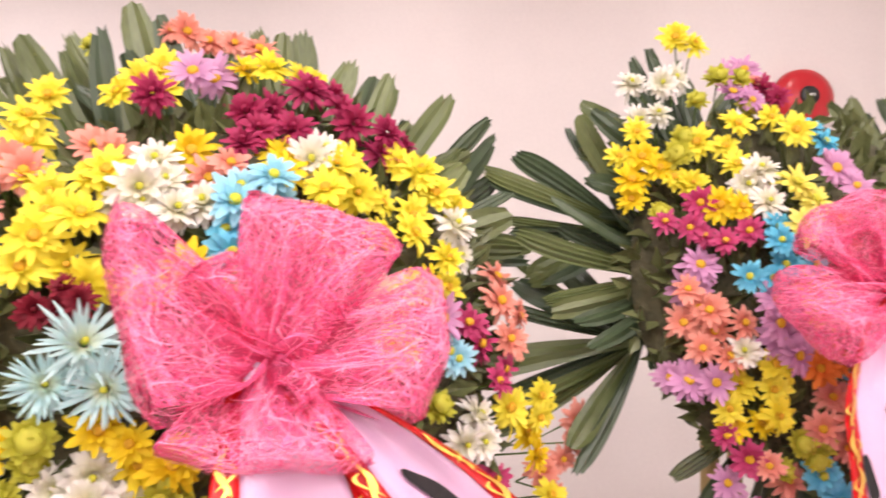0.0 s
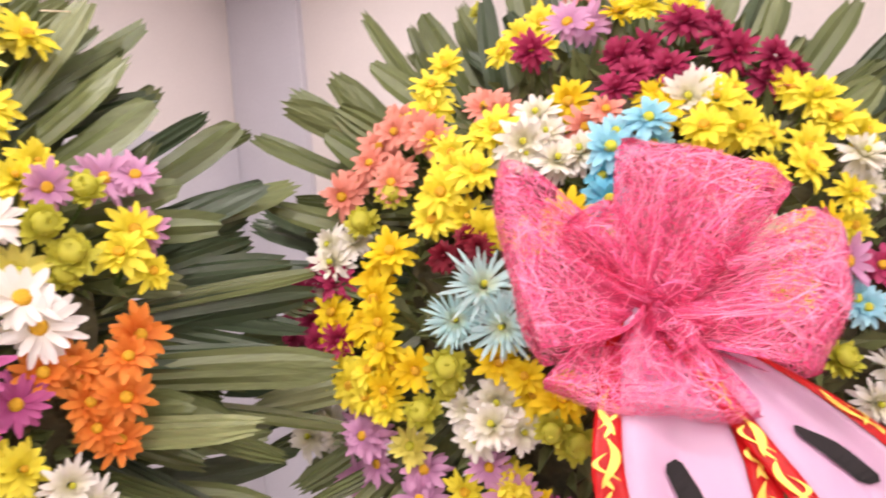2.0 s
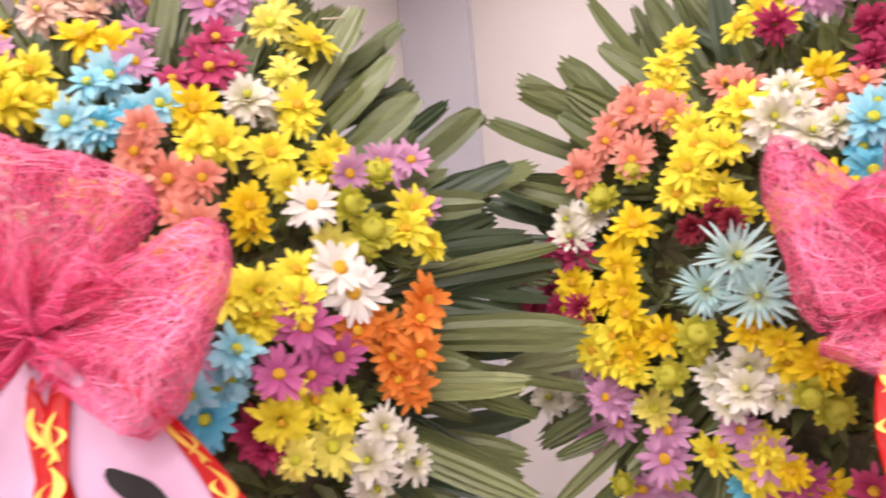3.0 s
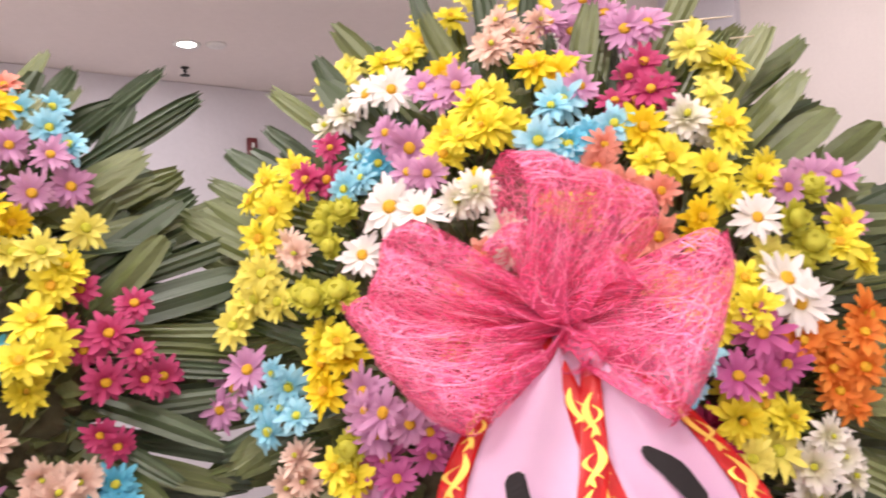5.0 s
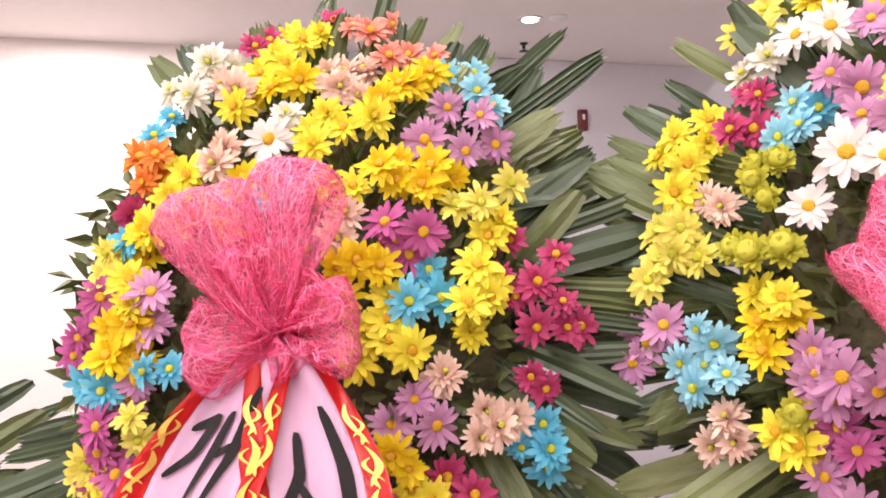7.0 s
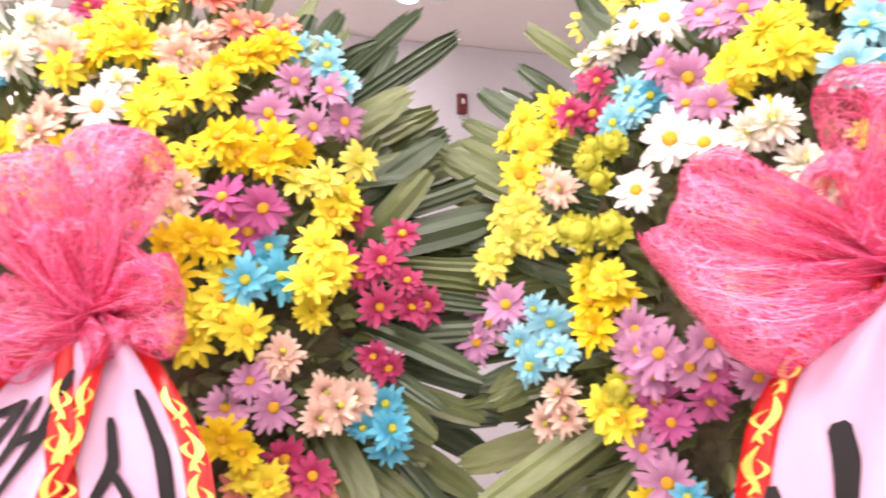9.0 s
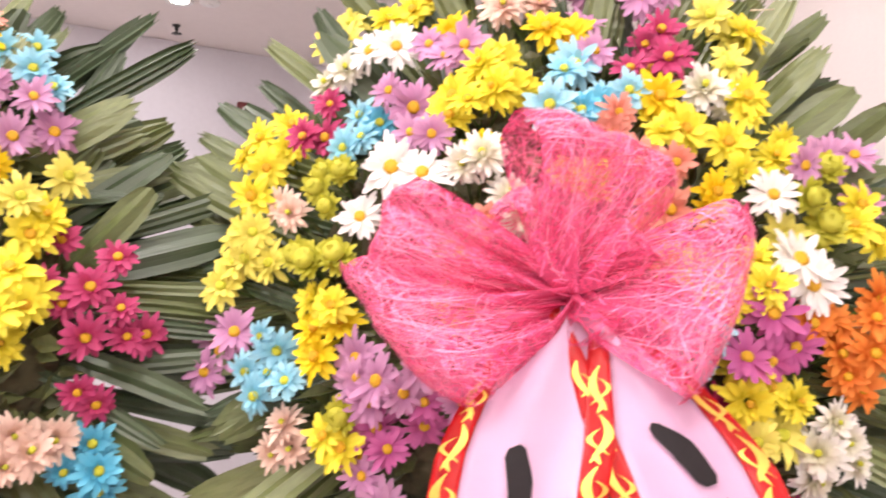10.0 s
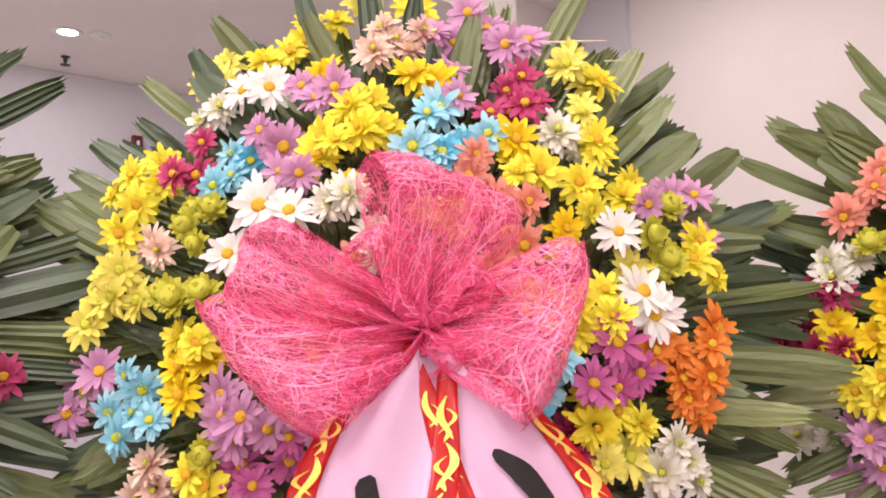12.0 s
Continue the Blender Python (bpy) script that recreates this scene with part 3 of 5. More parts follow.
def spray(wreath, kind, u, w, a, b, n):
    """A bunch of n blossoms of one kind on thin stems, spread over an ellipse about (u, w) on the dome."""
    rng = random.Random(int((u + 2) * 9973 + (w + 2) * 7919) + n)
    n = max(2, round(n * 0.66)) if n > 2 else n
    spots = []
    off = rng.random() * 6.28
    for i in range(n):
        r = 0 if n == 1 else math.sqrt((i + 0.5) / n) * 1.0
        t = off + i * 2.39996
        spots.append((u + a * r * math.cos(t), w + b * r * math.sin(t)))
    bm = bmesh.new()
    made = []
    for i, (x, z) in enumerate(spots):
        lift = rng.uniform(-0.012, 0.020) + (0.012 if kind in ("spider", "maroon") and n == 1 else 0) + (0.014 if kind == "maroon" and u < -0.2 else 0)
        p = wreath.at(x, z, lift)
        e = 0.01
        nx = -(wreath.height(x + e, z) - wreath.height(x - e, z)) / (2 * e)
        nz = -(wreath.height(x, z + e) - wreath.height(x, z - e)) / (2 * e)
        out = Vector((nx * 0.5 + (x - u) * 8 + rng.uniform(-.42, .42), -1, nz * 0.32 + (z - w) * 8 + 0.02 + rng.uniform(-.42, .42))).normalized()
        root = wreath.at(u * 0.92 + rng.uniform(-.01, .01), w * 0.92 - 0.02, -0.06)
        tube(bm, [root, root.lerp(p, 0.6) + Vector((0, 0.008, 0)), p - out * 0.002], [0.0016, 0.0014, 0.0018], 5)
        made.append((p, out))
    bunch = part("flower_spray", bm, STEM, wreath.root, WORDS[kind] + " spray", wreath.head)
    for p, out in made:
        ob = part("blossom", rng.choice(BLOSSOMS[kind]), None, bunch)
        k = SCALE[kind] * rng.uniform(0.80, 1.14)
        ob.matrix_basis = Matrix.Translation(p) @ out.to_track_quat("Z", "Y").to_matrix().to_4x4() @ Matrix.Rotation(rng.random() * 6.28, 4, "Z") @ Matrix.Scale(k, 4)
    return bunch


# ---------------------------------------------------------------- bows and sashes
def bow_loop(bow, knot, theta, length, width, thick, open_turn, skew, seed):
    """One loop of web ribbon: leaves the knot, swells, folds over at its far end and comes back underneath."""
    rng = random.Random(seed)
    bm = bmesh.new()
    uvl = bm.loops.layers.uv.new("UVMap")
    d = Vector((math.cos(theta), 0, math.sin(theta)))
    side = Vector((-math.sin(theta), 0, math.cos(theta)))
    out = Vector((0, -1, 0))
    side = (side * math.cos(open_turn) + out * math.sin(open_turn)).normalized()
    lift = d.cross(side).normalized()
    if lift.dot(out) < 0:
        lift = -lift
    steps, cols = 34, 20
    dense_uv = bm.loops.layers.uv.new("Dense")
    grid, dense = [], {}
    for i in range(steps + 1):
        s = i / steps
        reach = math.sin(math.pi * s) ** 0.8
        hump = thick * math.sin(2 * math.pi * s) * (0.35 + 0.65 * reach)
        spread = 0.15 + 0.85 * min(1.0, reach * 1.12) ** 0.62 if reach < 0.893 else 1.0
        row = []
        for j in range(cols + 1):
            q = j / cols * 2 - 1
            gather = (0.012 * math.sin(q * 7 + seed) + 0.008 * math.sin(q * 13 + 2 * seed)) * (1 - reach) ** 1.3
            gather += 0.020 * noise.noise(Vector((q * 1.3, s * 3.2, seed))) * reach + 0.004 * noise.noise(Vector((q * 4, s * 8, seed)))
            far = length * reach * (1 + skew * q * width * 0.5 / length) + 0.010 * noise.noise(Vector((q * 1.5, seed, s * 2))) * reach - 0.11 * length * reach ** 2 * abs(q) ** 3.5
            curl = -0.014 * max(0.0, abs(q) - 0.7) / 0.3 * reach * (1 if s < 0.5 else -1)
            p = knot + d * far + side * (q * width * 0.5 * spread) + lift * (hump + gather + curl) + out * (0.02 + 0.075 * length * reach)
            v = bm.verts.new(p)
            dense[v] = min(1.0, max(0.0, 1.25 - 1.9 * reach) + max(0.0, abs(q) - 0.88) * 5)
            row.append(v)
        grid.append(row)
    for i in range(steps):
        for j in range(cols):
            f = bm.faces.new((grid[i][j], grid[i][j + 1], grid[i + 1][j + 1], grid[i + 1][j]))
            for lp, (a, b) in zip(f.loops, ((i, j), (i, j + 1), (i + 1, j + 1), (i + 1, j))):
                lp[uvl].uv = (b / cols * width * 6 + seed, a / steps * length * 12)
                lp[dense_uv].uv = (dense[lp.vert], 0)
    # loose strands lying across the web
    def on(i, j):
        i, j = min(max(i, 0), steps - 0.001), min(max(j, 0), cols - 0.001)
        a, b = int(i), int(j)
        return grid_co[a][b].lerp(grid_co[a][b + 1], j - b).lerp(grid_co[a + 1][b].lerp(grid_co[a + 1][b + 1], j - b), i - a)

    grid_co = [[v.co.copy() for v in row] for row in grid]
    for _ in range(int(800 * length / 0.15 * width / 0.13)):
        i, j, t, bend = rng.uniform(1, steps - 1), rng.uniform(0, cols), rng.random() * 6.28, rng.uniform(-0.22, 0.22)
        wide, prev = rng.uniform(0.00014, 0.00036), None
        off = rng.uniform(-0.0025, 0.0025)
        for k in range(rng.randint(4, 9)):
            if not (0.5 < i < steps - 0.5 and 0 <= j <= cols):
                break
            p = on(i, j)
            along = (on(i + 0.1 * math.cos(t), j + 0.1 * math.sin(t)) - p)
            across = (on(i - 0.1 * math.sin(t), j + 0.1 * math.cos(t)) - p)
            if along.length < 1e-7 or across.length < 1e-7:
                break
            nrm = along.cross(across).normalized()
            p = p + nrm * off
            e = across.normalized() * wide
            pair = (bm.verts.new(p - e), bm.verts.new(p + e))
            if prev:
                bm.faces.new((prev[0], prev[1], pair[1], pair[0])).material_index = 1
            prev = pair
            i, j, t = i + 0.95 * math.cos(t), j + 0.95 * math.sin(t), t + bend
    loop = part("loop", bm, WEB, bow)
    loop.data.materials.append(FIBRE)
    return loop


def ribbon_path(knot, lean_x, width, s, q):
    """A point on a hanging sash: gathered at the knot, spreading, then straight down."""
    spread = 0.35 + 0.65 * min(1, s * 7.0) ** 0.7
    drop = s * 0.85
    return Vector((knot.x + lean_x * (1 - math.exp(-drop * 7)) * (1 + 0.35 * drop) + q * width * 0.5 * spread,
                   knot.y - 0.012 - 0.035 * math.sin(min(1, drop * 4) * math.pi * 0.5) + 0.006 * math.sin(q * 3 + lean_x * 40) * (1 - 0.5 * s)
                   + 0.007 * math.sin(q * 6 + lean_x * 30 + drop * 9) * math.exp(-drop * 5) + 0.006 * noise.noise(Vector((q * 1.6, drop * 13, lean_x * 50))),
                   knot.z - drop - 0.01 * q * lean_x * 8))


def sash(wreath, knot, lean_x, width, glyph, seed):
    """Pale satin ribbon with red and gold edges and brushed ink strokes."""
    band = 0.17

    def strip(q0, q1, cols, lift):
        bm = bmesh.new()
        rows = [[bm.verts.new(ribbon_path(knot, lean_x, width, i / 40, q0 + (q1 - q0) * j / cols) + Vector((0, -lift, 0))) for j in range(cols + 1)] for i in range(41)]
        for a, b in zip(rows, rows[1:]):
            for j in range(cols):
                bm.faces.new((a[j], a[j + 1], b[j + 1], b[j]))
        r = bmesh.ops.solidify(bm, geom=bm.faces[:], thickness=0.0008)
        return bm

    root = part("sash", strip(-1 + band * 2, 1 - band * 2, 10, 0.0), SATIN, wreath.root, "pale pink satin sash with brushed ink characters", wreath.head)
    for q0, q1 in ((-1, -1 + band * 2), (1 - band * 2, 1)):
        part("border", strip(q0, q1, 4, 0.0015), RED_SATIN, root, "red satin border with gold leaf pattern")
        bm = bmesh.new()
        for i in range(20):
            s0 = 0.075 + i * 0.045
            mid = (q0 + q1) / 2
            sgn = 1 if i % 2 else -1
            for side, start, long, sway, fat in ((1, 0.0, 0.042, 0.55, 0.34), (-1, 0.012, 0.024, 0.75, 0.2), (-1, 0.030, 0.014, 0.2, 0.22)):
                prev = None
                for k in range(9):
                    f = k / 8
                    s = s0 + start + f * long
                    c = mid + sgn * side * band * sway * math.sin(f * 4.2)
                    hw = band * fat * math.sin(math.pi * (0.06 + 0.9 * f))
                    pair = [bm.verts.new(ribbon_path(knot, lean_x, width, s, c + e * hw) + Vector((0, -0.0035, 0))) for e in (-1, 1)]
                    if prev:
                        bm.faces.new((prev[0], prev[1], pair[1], pair[0]))
                    prev = pair
        part("gold_pattern", bm, GOLD, root, smooth=False)
    flat = bmesh.new()
    for points, widths in glyph:
        stroke(flat, points, widths)
    for v in flat.verts:
        q, s = v.co.x / (width * 0.5), -v.co.z / 0.85
        v.co = ribbon_path(knot, lean_x, width, s, q) + Vector((0, -0.0035, 0))
    part("ink_character", flat, INK, root, "black brushed ink character", smooth=False)
    return root


def ribbon_bow(wreath, ku, kw, loops, lift=0.07):
    """Loops and a pinched knot of pink web ribbon, wired onto the wreath."""
    knot = wreath.at(ku, kw, lift)
    bm = bmesh.new()
    uvl = bm.loops.layers.uv.new("UVMap")
    tube(bm, [knot + Vector((0, 0.05, 0)), knot + Vector((0, 0.0, 0)), knot + Vector((0.002, -0.022, 0.004))], [0.010, 0.014, 0.008], 8)
    for f in bm.faces:
        for lp in f.loops:
            lp[uvl].uv = (lp.vert.co.x * 12, lp.vert.co.z * 12)
    bow = part("bow", bm, WEB, wreath.root, "hot pink web ribbon bow with open loops", wreath.head)
    for i, (deg, length, width, thick, turn, skew) in enumerate(loops):
        bow_loop(bow, knot, radians(deg), length, width, thick, turn, skew, 11 * i + wreath.seed)
    return knot


# ---------------------------------------------------------------- the wreaths
wreath_a = Wreath("large round wreath of mixed chrysanthemums with wine red cluster on top", -0.176, 0.894, 1.623, -65, 12, 0.2, 1, ((-62, 18),))
wreath_b = Wreath("large round wreath of mixed chrysanthemums with white daisies round the bow", -0.803, 0.267, 1.624, -42, 12, 0.14, 2)
wreath_c = Wreath("large round wreath of mixed chrysanthemums topped with coral blooms", -1.197, -0.463, 1.609, -15, 12, 0.12, 3, ((102, 215),), tall=0.14)
wreath_d = Wreath("large round wreath of chrysanthemums with broad palm fronds beside it", 0.601, 1.094, 1.621, -85, 12, 0.16, 4, ((5, 96), (205, 235)), True)
KNOT_D = (-0.041, -0.059)
KNOT_C = (0.034, -0.060)
KNOT_B = (-0.004, -0.039)
KNOT_A = (-0.067, -0.073)
wreath_e = Wreath("round flower wreath with blue lilac blooms beside palm leaves", 1.27, 1.55, 1.62, -95, 12, 0.16, 5)
wreath_f = Wreath("round flower wreath mostly hidden, with spread palm leaves", -1.33, -1.27, 1.26, 10, 12, 0.14, 6)

INNER = ((118, 0.095, 0.07, 0.028, 0.95, 0.0), (40, 0.075, 0.06, 0.025, -0.9, 0.0), (-50, 0.045, 0.05, 0.025, -0.8, 0.0))
LOOPS_A = ((153, 0.128, 0.150, 0.040, 0.2, -0.6), (62, 0.142, 0.140, 0.038, -0.15, -0.1), (0, 0.152, 0.135, 0.036, -0.2, 0.25), (262, 0.088, 0.165, 0.028, 0.15, 0.1)) + INNER
LOOPS_B = ((194, 0.158, 0.140, 0.040, 0.15, -0.5), (159, 0.172, 0.095, 0.040, -0.25, 0.0), (80, 0.140, 0.150, 0.050, 0.55, 0.12), (-4, 0.132, 0.165, 0.042, -0.15, 0.3)) + INNER
LOOPS_C = ((122, 0.172, 0.105, 0.040, 0.3, 0.0), (82, 0.178, 0.095, 0.045, -0.4, 0.0), (5, 0.085, 0.10, 0.030, 0.2, 0.0), (190, 0.085, 0.10, 0.030, 0.2, 0.0)) + INNER
LOOPS_D = ((190, 0.14, 0.125, 0.035, 0.2, -0.3), (120, 0.13, 0.12, 0.035, -0.2, 0.2), (50, 0.13, 0.12, 0.035, 0.3, 0.0), (0, 0.13, 0.13, 0.03, 0.2, 0.2)) + INNER
knot_a = ribbon_bow(wreath_a, *KNOT_A, LOOPS_A)
knot_b = ribbon_bow(wreath_b, *KNOT_B, LOOPS_B)
knot_c = ribbon_bow(wreath_c, *KNOT_C, LOOPS_C)
knot_d = ribbon_bow(wreath_d, *KNOT_D, LOOPS_D)
knot_e = ribbon_bow(wreath_e, 0.0, 0.0, LOOPS_D)
knot_f = ribbon_bow(wreath_f, 0.0, 0.0, LOOPS_D)

# brushed characters, as strokes of (x, z) points and widths; z runs down from the knot
GAE = [([(-0.048, -0.085), (-0.012, -0.080), (-0.022, -0.11), (-0.052, -0.128)], [0.008, 0.015, 0.013, 0.007]), ([(0.010, -0.075), (0.006, -0.11), (-0.012, -0.155)], [0.010, 0.011, 0.004]),
       ([(0.008, -0.115), (0.028, -0.108)], [0.008, 0.008]), ([(0.036, -0.055), (0.032, -0.11), (0.006, -0.172)], [0.012, 0.012, 0.004])]
GAE = [([(x * 0.8 + 0.004, z) for x, z in pts], wid) for pts, wid in GAE]
SI = [([(-0.012, -0.095), (-0.014, -0.135), (-0.048, -0.185)], [0.010, 0.012, 0.005]), ([(-0.018, -0.14), (0.004, -0.178)], [0.009, 0.013]), ([(0.026, -0.068), (0.032, -0.13), (0.030, -0.21)], [0.012, 0.014, 0.012])]
TICK = [([(-0.008, -0.122), (0.002, -0.15), (0.008, -0.21)], [0.016, 0.019, 0.012]), ([(-0.045, -0.17), (-0.035, -0.22)], [0.012, 0.014])]
SLANT = [([(-0.016, -0.108), (0.002, -0.122), (0.012, -0.146)], [0.012, 0.027, 0.020]), ([(0.016, -0.156), (0.030, -0.18)], [0.014, 0.022])]
for wreath, knot, left, right, lean_left, lean_right in ((wreath_a, knot_a, TICK, SLANT, 0.01, 0.20), (wreath_b, knot_b, TICK, SLANT, -0.065, 0.13), (wreath_c, knot_c, GAE, SI, -0.100, 0.075), (wreath_d, knot_d, TICK, SLANT, -0.09, 0.09)):
    sash(wreath, knot, lean_left, 0.140, left, 1)
    sash(wreath, knot, lean_right, 0.140, right, 2)

# pale split sticks that hold sprays at the rim of the middle wreath
for w0, tip in ((0.352, 0.268), (0.402, 0.255)):
    bm = bmesh.new()
    a0, a1 = wreath_b.at(0.16, w0 - 0.004, -0.01), wreath_b.at(0.20, w0, 0.0)
    tube(bm, [a0, a0.lerp(Vector((tip, a1.y, w0)), 0.5), Vector((tip, a1.y, w0))], [0.0016, 0.0015, 0.0009], 6)
    part("skewer", bm, SPLIT_WOOD, wreath_b.root, "thin pale wooden skewer", wreath_b.head)

# ---------------------------------------------------------------- the flower sprays, wreath by wreath

spray(wreath_b, "yellow", -0.352, 0.185, 0.046, 0.042, 9)
spray(wreath_b, "yellow", -0.362, 0.114, 0.016, 0.015, 1)
spray(wreath_b, "pale_yellow", -0.370, 0.065, 0.040, 0.031, 5)
spray(wreath_b, "pale_yellow", -0.395, 0.020, 0.022, 0.026, 3)
spray(wreath_b, "pale_yellow", -0.335, 0.032, 0.014, 0.014, 1)
spray(wreath_b, "button", -0.254, 0.126, 0.017, 0.014, 2)
spray(wreath_b, "button", -0.263, 0.089, 0.020, 0.024, 3)
spray(wreath_b, "button", -0.279, 0.021, 0.019, 0.017, 2)
spray(wreath_b, "button", -0.238, 0.023, 0.012, 0.014, 1)
spray(wreath_b, "peach", -0.316, 0.098, 0.020, 0.020, 2)
spray(wreath_b, "yellow", -0.256, -0.017, 0.023, 0.021, 3)
spray(wreath_b, "golden", -0.257, -0.060, 0.031, 0.029, 4)
spray(wreath_b, "lilac", -0.405, -0.042, 0.031, 0.028, 3)
spray(wreath_b, "lilac", -0.417, -0.080, 0.021, 0.024, 2)
spray(wreath_b, "pale_blue", -0.324, -0.057, 0.018, 0.018, 2)
spray(wreath_b, "pale_blue", -0.343, -0.089, 0.022, 0.020, 2)
spray(wreath_b, "pale_blue", -0.310, -0.116, 0.031, 0.027, 3)
spray(wreath_b, "peach", -0.303, -0.167, 0.031, 0.024, 4)
spray(wreath_b, "yellow", -0.239, -0.172, 0.019, 0.016, 2)
spray(wreath_b, "lilac", -0.209, -0.089, 0.019, 0.016, 2)
spray(wreath_b, "lilac", -0.159, -0.107, 0.033, 0.027, 5)
spray(wreath_b, "lilac", -0.209, -0.125, 0.019, 0.016, 2)
spray(wreath_b, "purple", -0.191, -0.167, 0.037, 0.022, 4)
spray(wreath_b, "lilac", -0.100, -0.126, 0.020, 0.016, 1)
spray(wreath_b, "button", -0.229, -0.139, 0.009, 0.009, 1)
spray(wreath_b, "purple", -0.147, -0.141, 0.024, 0.018, 3)
spray(wreath_b, "pale_yellow", -0.281, 0.348, 0.045, 0.029, 5)
spray(wreath_b, "white", -0.267, 0.275, 0.023, 0.021, 3)
spray(wreath_b, "daisy", -0.212, 0.300, 0.027, 0.020, 2)
spray(wreath_b, "crimson", -0.276, 0.223, 0.024, 0.022, 3)
spray(wreath_b, "crimson", -0.279, 0.175, 0.020, 0.016, 2)
spray(wreath_b, "lilac", -0.177, 0.219, 0.029, 0.028, 3)
spray(wreath_b, "lilac", -0.140, 0.272, 0.026, 0.028, 2)
spray(wreath_b, "lilac", -0.105, 0.291, 0.023, 0.020, 2)
spray(wreath_b, "lilac", -0.152, 0.166, 0.024, 0.021, 2)
spray(wreath_b, "pale_blue", -0.229, 0.179, 0.024, 0.031, 4)
spray(wreath_b, "blue", -0.205, 0.191, 0.017, 0.017, 1)
spray(wreath_b, "yellow", -0.205, 0.371, 0.032, 0.031, 3)
spray(wreath_b, "yellow", -0.153, 0.427, 0.040, 0.032, 4)
spray(wreath_b, "golden", -0.131, 0.321, 0.028, 0.019, 2)
spray(wreath_b, "yellow", -0.066, 0.252, 0.026, 0.019, 2)
spray(wreath_b, "yellow", -0.091, 0.214, 0.038, 0.032, 5)
spray(wreath_b, "yellow", -0.048, 0.202, 0.025, 0.027, 3)
spray(wreath_b, "yellow", -0.115, 0.186, 0.020, 0.017, 2)
spray(wreath_b, "golden", -0.084, 0.136, 0.015, 0.011, 1)
spray(wreath_b, "daisy", -0.179, 0.116, 0.003, 0.003, 1)
spray(wreath_b, "daisy", -0.145, 0.107, 0.003, 0.003, 1)
spray(wreath_b, "daisy", -0.215, 0.068, 0.003, 0.003, 1)
spray(wreath_b, "white", -0.097, 0.119, 0.020, 0.009, 2)
spray(wreath_b, "peach", -0.043, 0.366, 0.047, 0.038, 9)
spray(wreath_b, "pale_yellow", -0.076, 0.466, 0.026, 0.015, 2)
spray(wreath_b, "yellow", -0.007, 0.470, 0.026, 0.012, 2)
spray(wreath_b, "lilac", 0.023, 0.388, 0.023, 0.022, 2)
spray(wreath_b, "lilac", 0.076, 0.434, 0.030, 0.023, 2)
spray(wreath_b, "lilac", 0.118, 0.383, 0.024, 0.022, 2)
spray(wreath_b, "lilac", 0.036, 0.314, 0.019, 0.016, 1)
spray(wreath_b, "lilac", 0.040, 0.260, 0.003, 0.003, 1)
spray(wreath_b, "golden", 0.000, 0.284, 0.028, 0.014, 2)
spray(wreath_b, "golden", 0.018, 0.305, 0.013, 0.013, 1)
spray(wreath_b, "pale_blue", 0.005, 0.230, 0.021, 0.016, 2)
spray(wreath_b, "pale_blue", -0.003, 0.180, 0.018, 0.015, 2)
spray(wreath_b, "blue", 0.026, 0.177, 0.019, 0.016, 2)
spray(wreath_b, "pale_blue", 0.056, 0.199, 0.018, 0.017, 2)
spray(wreath_b, "crimson", 0.117, 0.290, 0.021, 0.020, 2)
spray(wreath_b, "crimson", 0.086, 0.241, 0.019, 0.019, 2)
spray(wreath_b, "crimson", 0.132, 0.250, 0.019, 0.021, 2)
spray(wreath_b, "pale_yellow", 0.194, 0.324, 0.034, 0.024, 4)
spray(wreath_b, "yellow", 0.228, 0.309, 0.018, 0.017, 1)
spray(wreath_b, "pale_yellow", 0.197, 0.255, 0.023, 0.017, 2)
spray(wreath_b, "white", 0.165, 0.209, 0.026, 0.022, 3)
spray(wreath_b, "yellow", 0.207, 0.197, 0.023, 0.015, 2)
spray(wreath_b, "yellow", 0.095, 0.155, 0.023, 0.019, 3)
spray(wreath_b, "yellow", 0.126, 0.153, 0.017, 0.017, 1)
spray(wreath_b, "golden", 0.102, 0.190, 0.018, 0.012, 1)
spray(wreath_b, "coral", 0.046, 0.153, 0.021, 0.017, 2)
spray(wreath_b, "coral", 0.090, 0.117, 0.026, 0.017, 2)
spray(wreath_b, "coral", 0.094, 0.077, 0.019, 0.019, 2)
spray(wreath_b, "coral", 0.052, 0.121, 0.018, 0.016, 2)
spray(wreath_b, "coral", 0.067, 0.040, 0.015, 0.015, 1)
spray(wreath_b, "yellow", 0.182, 0.136, 0.025, 0.027, 3)
spray(wreath_b, "yellow", 0.225, 0.141, 0.024, 0.017, 2)
spray(wreath_b, "golden", 0.143, 0.071, 0.023, 0.013, 2)
spray(wreath_b, "daisy", 0.209, 0.082, 0.003, 0.003, 1)
spray(wreath_b, "button", 0.245, 0.082, 0.011, 0.012, 1)
spray(wreath_b, "button", 0.265, 0.049, 0.011, 0.014, 2)
spray(wreath_b, "button", 0.280, 0.121, 0.010, 0.011, 1)
spray(wreath_b, "lilac", 0.313, 0.140, 0.022, 0.026, 2)
spray(wreath_b, "lilac", 0.250, 0.119, 0.011, 0.011, 1)
spray(wreath_b, "lilac", 0.323, 0.089, 0.013, 0.010, 1)
spray(wreath_b, "yellow", 0.317, 0.060, 0.031, 0.028, 4)
spray(wreath_b, "yellow", 0.194, 0.007, 0.022, 0.026, 3)
spray(wreath_b, "pale_yellow", 0.225, 0.042, 0.014, 0.014, 1)
spray(wreath_b, "daisy", 0.238, 0.010, 0.018, 0.022, 2)
spray(wreath_b, "yellow", 0.155, -0.012, 0.012, 0.018, 2)
spray(wreath_b, "purple", 0.194, -0.040, 0.016, 0.016, 1)
